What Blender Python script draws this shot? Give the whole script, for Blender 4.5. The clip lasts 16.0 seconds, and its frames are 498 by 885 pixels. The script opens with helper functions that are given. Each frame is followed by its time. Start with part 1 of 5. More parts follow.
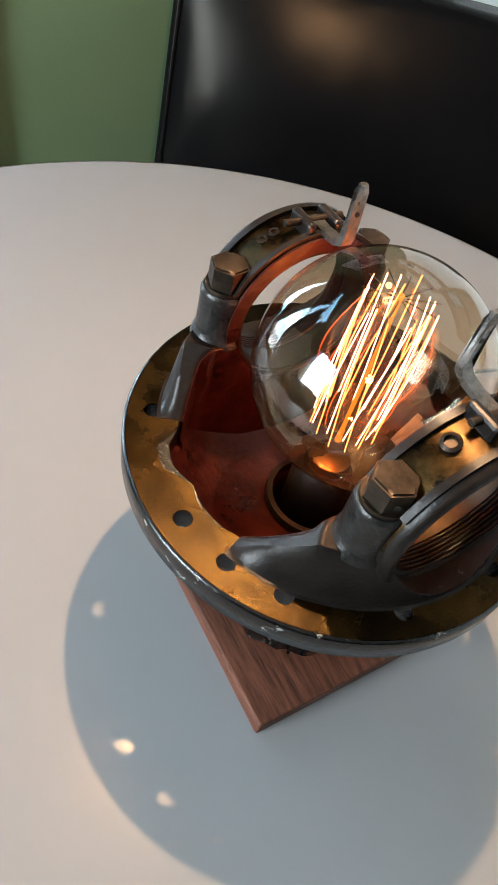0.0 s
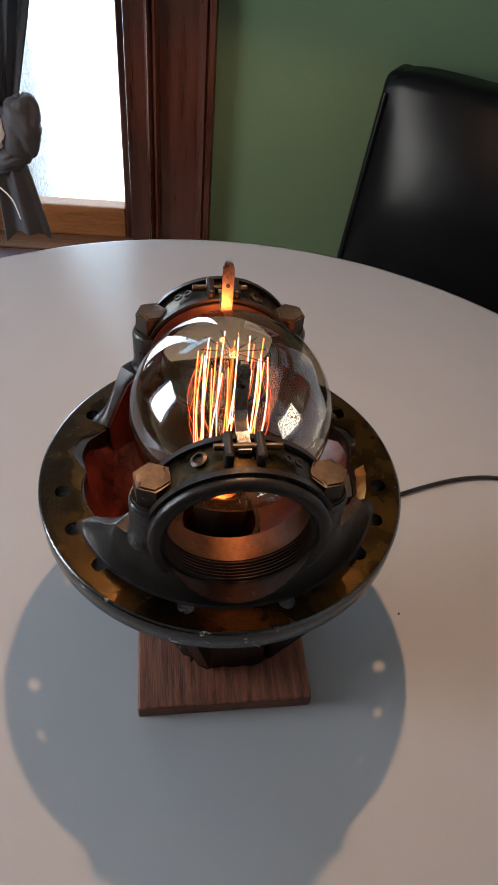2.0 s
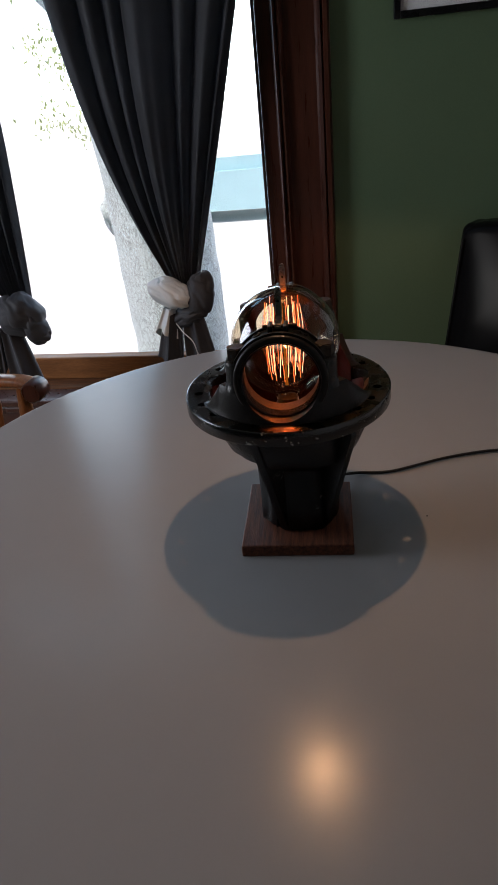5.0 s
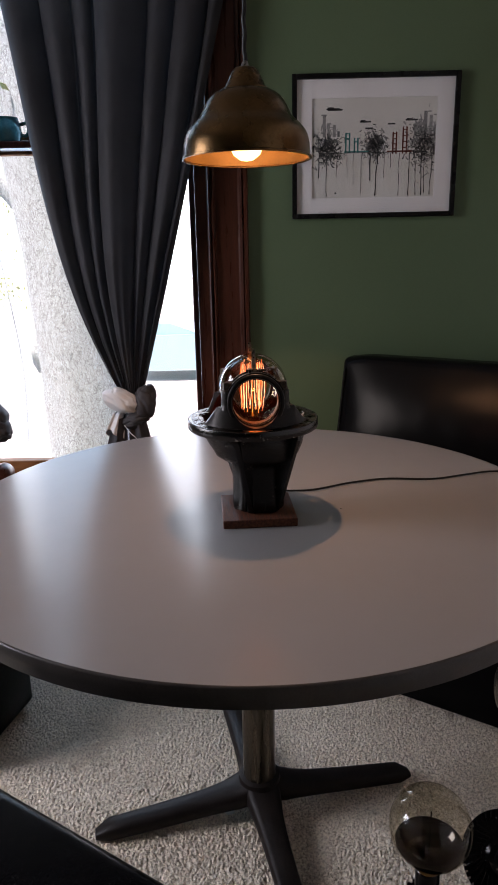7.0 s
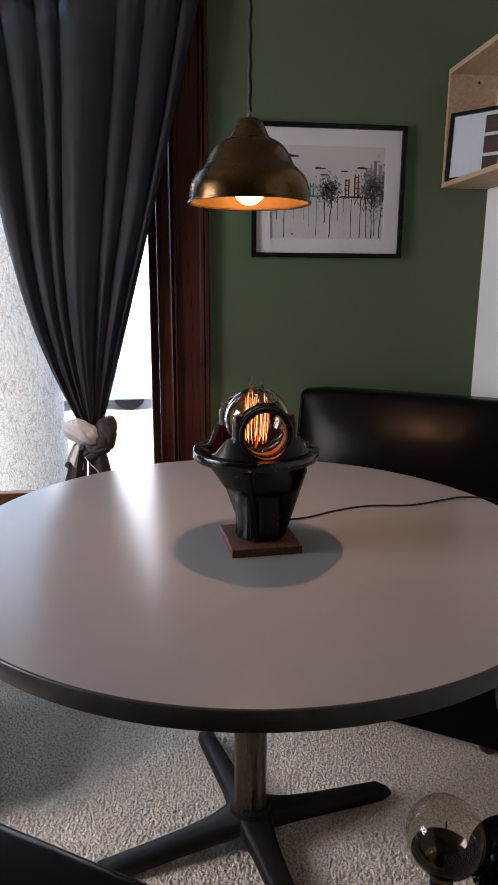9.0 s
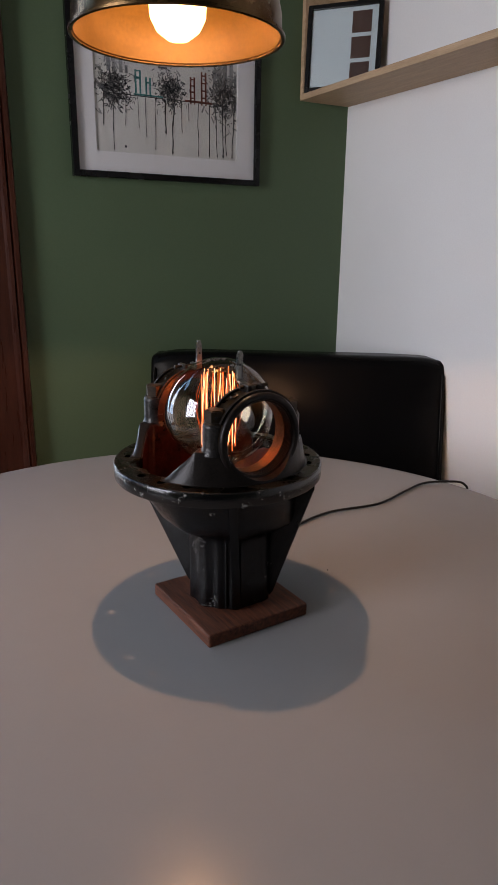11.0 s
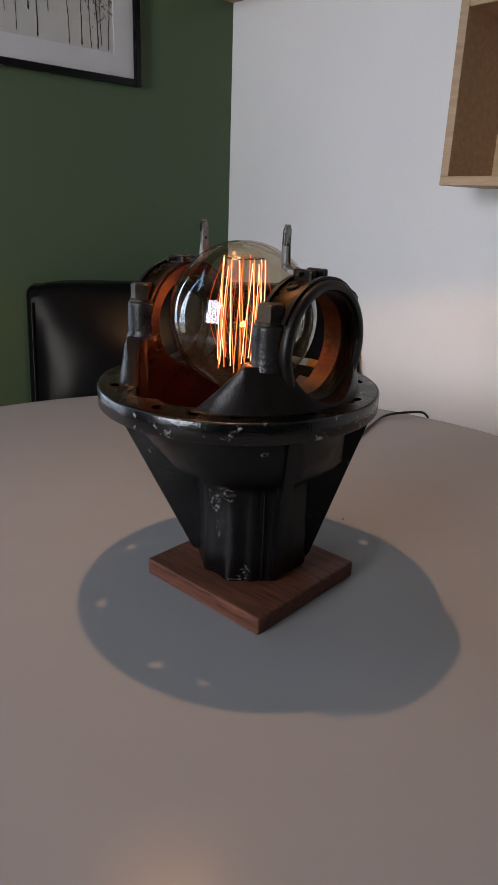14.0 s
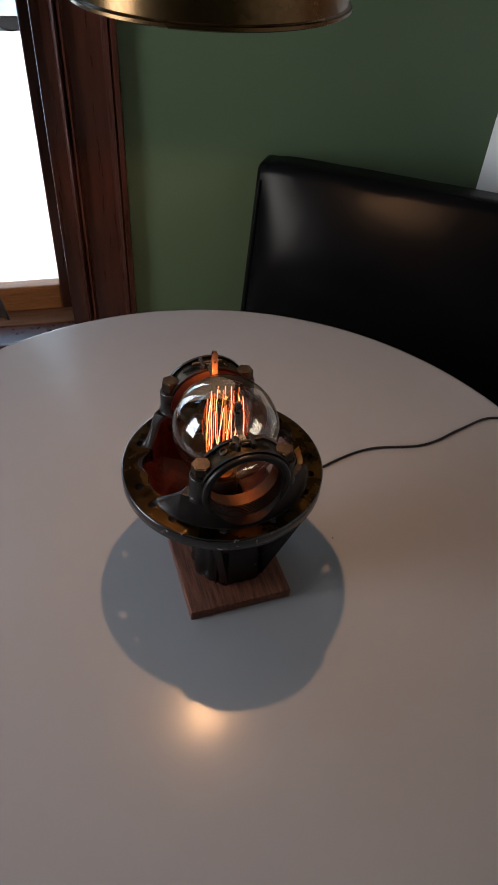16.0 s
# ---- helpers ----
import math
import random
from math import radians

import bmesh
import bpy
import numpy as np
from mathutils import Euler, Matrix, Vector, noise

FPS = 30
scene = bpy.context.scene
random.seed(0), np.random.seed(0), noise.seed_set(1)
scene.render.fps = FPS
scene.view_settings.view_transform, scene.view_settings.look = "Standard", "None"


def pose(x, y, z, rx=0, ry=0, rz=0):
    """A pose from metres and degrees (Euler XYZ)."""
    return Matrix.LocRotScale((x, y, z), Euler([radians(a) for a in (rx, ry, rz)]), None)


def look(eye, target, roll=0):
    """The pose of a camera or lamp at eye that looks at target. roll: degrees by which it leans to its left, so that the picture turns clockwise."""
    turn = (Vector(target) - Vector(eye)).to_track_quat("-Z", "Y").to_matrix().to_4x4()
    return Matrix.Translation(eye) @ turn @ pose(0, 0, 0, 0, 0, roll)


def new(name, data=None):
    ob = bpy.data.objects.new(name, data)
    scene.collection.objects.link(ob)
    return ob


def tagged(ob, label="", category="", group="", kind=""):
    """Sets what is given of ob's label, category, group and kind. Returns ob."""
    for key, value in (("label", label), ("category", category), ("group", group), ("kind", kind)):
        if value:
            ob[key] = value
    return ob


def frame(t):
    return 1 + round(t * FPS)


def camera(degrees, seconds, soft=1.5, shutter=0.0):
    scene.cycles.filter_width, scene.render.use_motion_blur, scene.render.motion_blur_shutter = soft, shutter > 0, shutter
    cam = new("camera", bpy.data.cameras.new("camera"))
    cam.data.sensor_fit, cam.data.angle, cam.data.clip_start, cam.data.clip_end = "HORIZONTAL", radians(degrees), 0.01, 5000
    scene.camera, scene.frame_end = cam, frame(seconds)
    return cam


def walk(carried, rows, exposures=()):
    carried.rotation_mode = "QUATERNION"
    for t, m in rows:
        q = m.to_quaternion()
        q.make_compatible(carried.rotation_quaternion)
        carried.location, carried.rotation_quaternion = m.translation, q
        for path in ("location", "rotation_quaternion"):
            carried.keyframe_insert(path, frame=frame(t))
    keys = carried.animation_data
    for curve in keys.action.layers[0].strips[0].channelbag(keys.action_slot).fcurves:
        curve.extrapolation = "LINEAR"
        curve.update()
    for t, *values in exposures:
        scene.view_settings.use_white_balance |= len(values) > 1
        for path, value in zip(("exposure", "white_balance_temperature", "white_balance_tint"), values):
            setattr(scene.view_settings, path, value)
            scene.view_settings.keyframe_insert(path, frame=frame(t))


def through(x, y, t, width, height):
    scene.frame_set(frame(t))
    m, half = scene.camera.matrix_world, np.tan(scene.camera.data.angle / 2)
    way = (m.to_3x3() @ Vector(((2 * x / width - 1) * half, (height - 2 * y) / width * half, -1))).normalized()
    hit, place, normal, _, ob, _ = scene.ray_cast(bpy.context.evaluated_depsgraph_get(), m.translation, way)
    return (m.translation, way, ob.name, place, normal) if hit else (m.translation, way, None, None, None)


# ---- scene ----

cam = camera(40.9, 16.0)
PATH = [
    (0, (0.158, 0.194, 1.196), (0.939, 1.246, -0.315), 16.0),
    (0.5, (0.169, 0.18, 1.221), (0.824, 1.229, -0.351), 10.8),
    (1, (0.201, 0.14, 1.241), (0.707, 1.416, -0.214), 7.8),
    (1.5, (0.266, 0.091, 1.265), (0.634, 1.51, -0.095), 6.8),
    (2, (0.331, 0.077, 1.256), (0.483, 1.464, -0.178), 6.7),
    (2.5, (0.428, 0.099, 1.228), (0.057, 1.423, -0.224), 1.4),
    (3, (0.506, 0.11, 1.234), (-0.147, 1.351, -0.192), 0.2),
    (3.2, (0.519, 0.1, 1.241), (-0.175, 1.414, -0.097), -0.8),
    (5.5, (0.414, -0.483, 1.246), (0.137, 1.304, 0.391), -5.2),
    (6, (0.378, -0.62, 1.223), (0.256, 1.261, 0.554), -0.8),
    (6.5, (0.376, -0.752, 1.201), (0.291, 1.148, 0.582), -0.7),
    (7, (0.358, -0.817, 1.208), (0.33, 1.108, 0.667), -1.2),
    (7.5, (0.307, -0.851, 1.212), (0.403, 1.083, 0.713), -0.4),
    (8, (0.273, -0.863, 1.222), (0.46, 1.075, 0.763), 0.6),
    (8.2, (0.258, -0.862, 1.221), (0.458, 1.077, 0.774), 0.7),
    (10.3, (0.063, -0.582, 1.227), (0.622, 1.263, 0.694), -0.4),
    (10.5, (0.055, -0.493, 1.212), (0.713, 1.315, 0.664), -0.0),
    (11, (0.028, -0.291, 1.16), (0.945, 1.393, 0.591), 0.8),
    (11.5, (-0.027, -0.122, 1.099), (1.12, 1.42, 0.546), 0.8),
    (12, (-0.003, -0.029, 1.038), (1.288, 1.386, 0.465), 3.0),
    (12.5, (0.016, 0.035, 0.959), (1.363, 1.43, 0.47), 3.0),
    (13, (0.012, 0.042, 0.928), (1.377, 1.467, 0.604), 5.4),
    (13.5, (0.002, 0.023, 0.935), (1.394, 1.424, 0.616), 3.2),
    (14, (-0.028, -0.037, 1.068), (1.273, 1.322, 0.39), 2.1),
    (14.5, (-0.04, -0.093, 1.253), (1.042, 1.21, 0.189), 1.3),
    (15, (0.001, -0.108, 1.389), (0.948, 1.068, 0.078), 3.8),
    (15.5, (0.104, -0.124, 1.452), (0.719, 1.176, 0.063), 1.7),
    (16, (0.221, -0.174, 1.483), (0.626, 1.227, 0.115), 4.2),
]
walk(cam, [(t, look(eye, target, roll)) for t, eye, target, roll in PATH], exposures=[(0, 2.15, 6470, 7), (1.0, 2.07, 6500, 7), (1.5, 1.72, 6540, 10), (2.0, 1.55, 6580, 15), (3.2, 1.05, 6620, 18), (5.5, 0.0, 6680, 19), (6.5, 0.34, 7000, 27), (8.2, 0.77, 7180, 29), (10.5, 0.68, 6980, 25), (13.5, 0.64, 6860, 21), (16, 0.77, 6760, 19)])

# ---- light ----
PENDANT = (0.346, 0.466)
RIM_Z = 1.372
TABLE_Z = 0.74
LAMP = (0.3484, 0.3713)

world = bpy.data.worlds.new("sky")
scene.world = world
world.use_nodes = True
wn, wl = world.node_tree.nodes, world.node_tree.links
sky = wn.new("ShaderNodeTexSky")
sky.sky_type, sky.sun_disc = "NISHITA", False
sky.sun_elevation, sky.sun_rotation = radians(68), radians(217)
wl.new(sky.outputs[0], wn["Background"].inputs[0])
wn["Background"].inputs[1].default_value = 0.15


def lamp(name, kind, m, energy, colour, **more):
    data = bpy.data.lights.new(name, kind)
    data.energy, data.color = energy, colour
    if kind == "AREA":
        data.shape, data.size, data.size_y = "RECTANGLE", more["size"], more["size_y"]
    elif kind == "SUN":
        data.angle = more["angle"]
    else:
        data.shadow_soft_size = more["radius"]
    ob = new(name, data)
    ob.matrix_world = m
    return ob


lamp("sun", "SUN", look((-1.2, -1.6, 5.0), (0, 0, 0)), 5.0, (1.0, 0.96, 0.9), angle=radians(8))
lamp("window_daylight", "AREA", look((-0.39, 1.68, 1.35), (-0.2, 0.5, 0.75)), 12.2, (0.35, 0.69, 1.0), size=1.05, size_y=1.6)
lamp("side_window_daylight", "AREA", look((-1.66, 0.32, 1.36), (0.4, 0.30, 0.90)), 28.0, (0.79, 0.91, 1.0), size=0.75, size_y=1.10)
lamp("pendant_light", "POINT", pose(0.350, 0.475, 1.428), 11.5, (1.0, 0.635, 0.365), radius=0.005)
lamp("filament_light", "POINT", pose(0.350, 0.371, 0.985), 0.19, (1.0, 0.20, 0.033), radius=0.0025)


# ---- materials ----
def material(name):
    mat = bpy.data.materials.new(name)
    mat.use_nodes = True
    n, l = mat.node_tree.nodes, mat.node_tree.links
    return mat, n, l, n["Principled BSDF"]


def noise_node(n, l, scale, detail=4.0, stretch=(1, 1, 1), rough=0.55):
    co, mp, tx = n.new("ShaderNodeTexCoord"), n.new("ShaderNodeMapping"), n.new("ShaderNodeTexNoise")
    mp.inputs["Scale"].default_value = stretch
    tx.inputs["Scale"].default_value, tx.inputs["Detail"].default_value, tx.inputs["Roughness"].default_value = scale, detail, rough
    l.new(co.outputs["Object"], mp.inputs["Vector"])
    l.new(mp.outputs[0], tx.inputs["Vector"])
    return tx


def ramp(n, l, source, stops):
    r = n.new("ShaderNodeValToRGB")
    e = r.color_ramp.elements
    while len(e) < len(stops):
        e.new(0.5)
    for el, (at, colour) in zip(e, stops):
        el.position, el.color = at, (*colour, 1) if len(colour) == 3 else colour
    l.new(source, r.inputs[0])
    return r


def grey(v):
    return (v, v, v)


def surface(name, dark, light, rough=(0.4, 0.6), metal=0.0, scale=12.0, fine=150.0, bump=0.1, fine_bump=0.15, stretch=(1, 1, 1), spots=None, spec=0.5, coat=0.0, edge=(0.35, 0.65), dist=0.002, gloss_tint=(1, 1, 1)):
    """Two scales of variation in colour, gloss and relief; spots: (colour, threshold, scale, patch scale, patch threshold) for worn or rusty flecks."""
    mat, n, l, b = material(name)
    big, small = noise_node(n, l, scale, 5, stretch), noise_node(n, l, fine, 3, stretch)
    mixed = n.new("ShaderNodeMix")
    mixed.data_type = "FLOAT"
    mixed.inputs[0].default_value = 0.4
    l.new(big.outputs[0], mixed.inputs[2])
    l.new(small.outputs[0], mixed.inputs[3])
    col = ramp(n, l, mixed.outputs[0], [(edge[0], dark), (edge[1], light)])
    out = col.outputs[0]
    rg = ramp(n, l, big.outputs[0], [(0.3, grey(rough[0])), (0.7, grey(rough[1]))])
    l.new(rg.outputs[0], b.inputs["Roughness"])
    if spots:
        sp = noise_node(n, l, spots[2], 6, rough=0.65)
        mask = ramp(n, l, sp.outputs[0], [(spots[1], grey(0)), (spots[1] + 0.05, grey(1))])
        if len(spots) > 3:
            # flecks only within larger scuffed patches
            patch = ramp(n, l, noise_node(n, l, spots[3], 3).outputs[0], [(spots[4], grey(0)), (spots[4] + 0.04, grey(1))])
            both = n.new("ShaderNodeMath")
            both.operation = "MULTIPLY"
            l.new(mask.outputs[0], both.inputs[0])
            l.new(patch.outputs[0], both.inputs[1])
            mask = both
        mc = n.new("ShaderNodeMix")
        mc.data_type = "RGBA"
        mc.inputs[7].default_value = (*spots[0], 1)
        l.new(mask.outputs[0], mc.inputs[0])
        l.new(out, mc.inputs[6])
        out = mc.outputs[2]
    l.new(out, b.inputs["Base Color"])
    b.inputs["Metallic"].default_value = metal
    b.inputs["Specular IOR Level"].default_value = spec
    b.inputs["Specular Tint"].default_value = (*gloss_tint, 1)
    b.inputs["Coat Weight"].default_value = coat
    b1, b2 = n.new("ShaderNodeBump"), n.new("ShaderNodeBump")
    b1.inputs["Strength"].default_value, b1.inputs["Distance"].default_value = bump, dist * 2
    b2.inputs["Strength"].default_value, b2.inputs["Distance"].default_value = fine_bump, dist
    l.new(big.outputs[0], b1.inputs["Height"])
    l.new(small.outputs[0], b2.inputs["Height"])
    l.new(b1.outputs[0], b2.inputs["Normal"])
    l.new(b2.outputs[0], b.inputs["Normal"])
    return mat


def wood(name, dark, light, along=(1, 12, 12), scale=9.0, rough=(0.4, 0.55), bump=0.12, coat=0.0):
    return surface(name, dark, light, rough, 0, scale, scale * 9, bump, bump, along, None, 0.28, coat, (0.36, 0.66), 0.0008)


def glow(name, colour, strength, through=0.0):
    mat, n, l, b = material(name)
    e = n.new("ShaderNodeEmission")
    e.inputs[0].default_value, e.inputs[1].default_value = (*colour, 1), strength
    last = e.outputs[0]
    if through:
        t, m = n.new("ShaderNodeBsdfTransparent"), n.new("ShaderNodeMixShader")
        m.inputs[0].default_value = through
        l.new(e.outputs[0], m.inputs[1])
        l.new(t.outputs[0], m.inputs[2])
        last = m.outputs[0]
    l.new(last, n["Material Output"].inputs[0])
    return mat


def thin_glass(name, tint, base=0.04, rough=0.0, power=4.0):
    """Thin clear glass: see-through, with a mirror gloss that grows towards grazing angles."""
    mat, n, l, b = material(name)
    t, g, m, f = n.new("ShaderNodeBsdfTransparent"), n.new("ShaderNodeBsdfGlossy"), n.new("ShaderNodeMixShader"), n.new("ShaderNodeLayerWeight")
    t.inputs[0].default_value = (*tint, 1)
    g.inputs["Roughness"].default_value = rough
    f.inputs[0].default_value = 0.5
    up, rest = n.new("ShaderNodeMath"), n.new("ShaderNodeMath")
    up.operation, rest.operation = "POWER", "MULTIPLY_ADD"
    up.inputs[1].default_value = power
    rest.inputs[1].default_value, rest.inputs[2].default_value = 0.75, base
    l.new(f.outputs["Facing"], up.inputs[0])
    l.new(up.outputs[0], rest.inputs[0])
    l.new(rest.outputs[0], m.inputs[0])
    l.new(t.outputs[0], m.inputs[1])
    l.new(g.outputs[0], m.inputs[2])
    l.new(m.outputs[0], n["Material Output"].inputs[0])
    return mat


def cracked_bark(name):
    """Pale bark split into upright plates by thin dark cracks."""
    mat, n, l, b = material(name)
    co, mp, vo = n.new("ShaderNodeTexCoord"), n.new("ShaderNodeMapping"), n.new("ShaderNodeTexVoronoi")
    mp.inputs["Scale"].default_value = (1, 1, 0.34)
    vo.feature, vo.inputs["Scale"].default_value = "DISTANCE_TO_EDGE", 40.0
    wob, fine = noise_node(n, l, 14.0, 4), noise_node(n, l, 90.0, 5)
    add = n.new("ShaderNodeMix")
    add.data_type, add.blend_type = "RGBA", "ADD"
    add.inputs[0].default_value = 0.09
    l.new(co.outputs["Object"], mp.inputs["Vector"])
    l.new(mp.outputs[0], add.inputs[6])
    l.new(wob.outputs["Color"], add.inputs[7])
    l.new(add.outputs[2], vo.inputs["Vector"])
    crack = ramp(n, l, vo.outputs["Distance"], [(0.0, grey(0.52)), (0.07, grey(1.0))])
    plate = ramp(n, l, fine.outputs[0], [(0.32, (0.53, 0.60, 0.62)), (0.66, (0.80, 0.88, 0.90))])
    mul = n.new("ShaderNodeMix")
    mul.data_type, mul.blend_type = "RGBA", "MULTIPLY"
    mul.inputs[0].default_value = 1.0
    l.new(plate.outputs[0], mul.inputs[6])
    l.new(crack.outputs[0], mul.inputs[7])
    l.new(mul.outputs[2], b.inputs["Base Color"])
    b.inputs["Roughness"].default_value = 0.9
    bp = n.new("ShaderNodeBump")
    bp.inputs["Strength"].default_value, bp.inputs["Distance"].default_value = 0.3, 0.008
    l.new(mul.outputs[2], bp.inputs["Height"])
    l.new(bp.outputs[0], b.inputs["Normal"])
    return mat


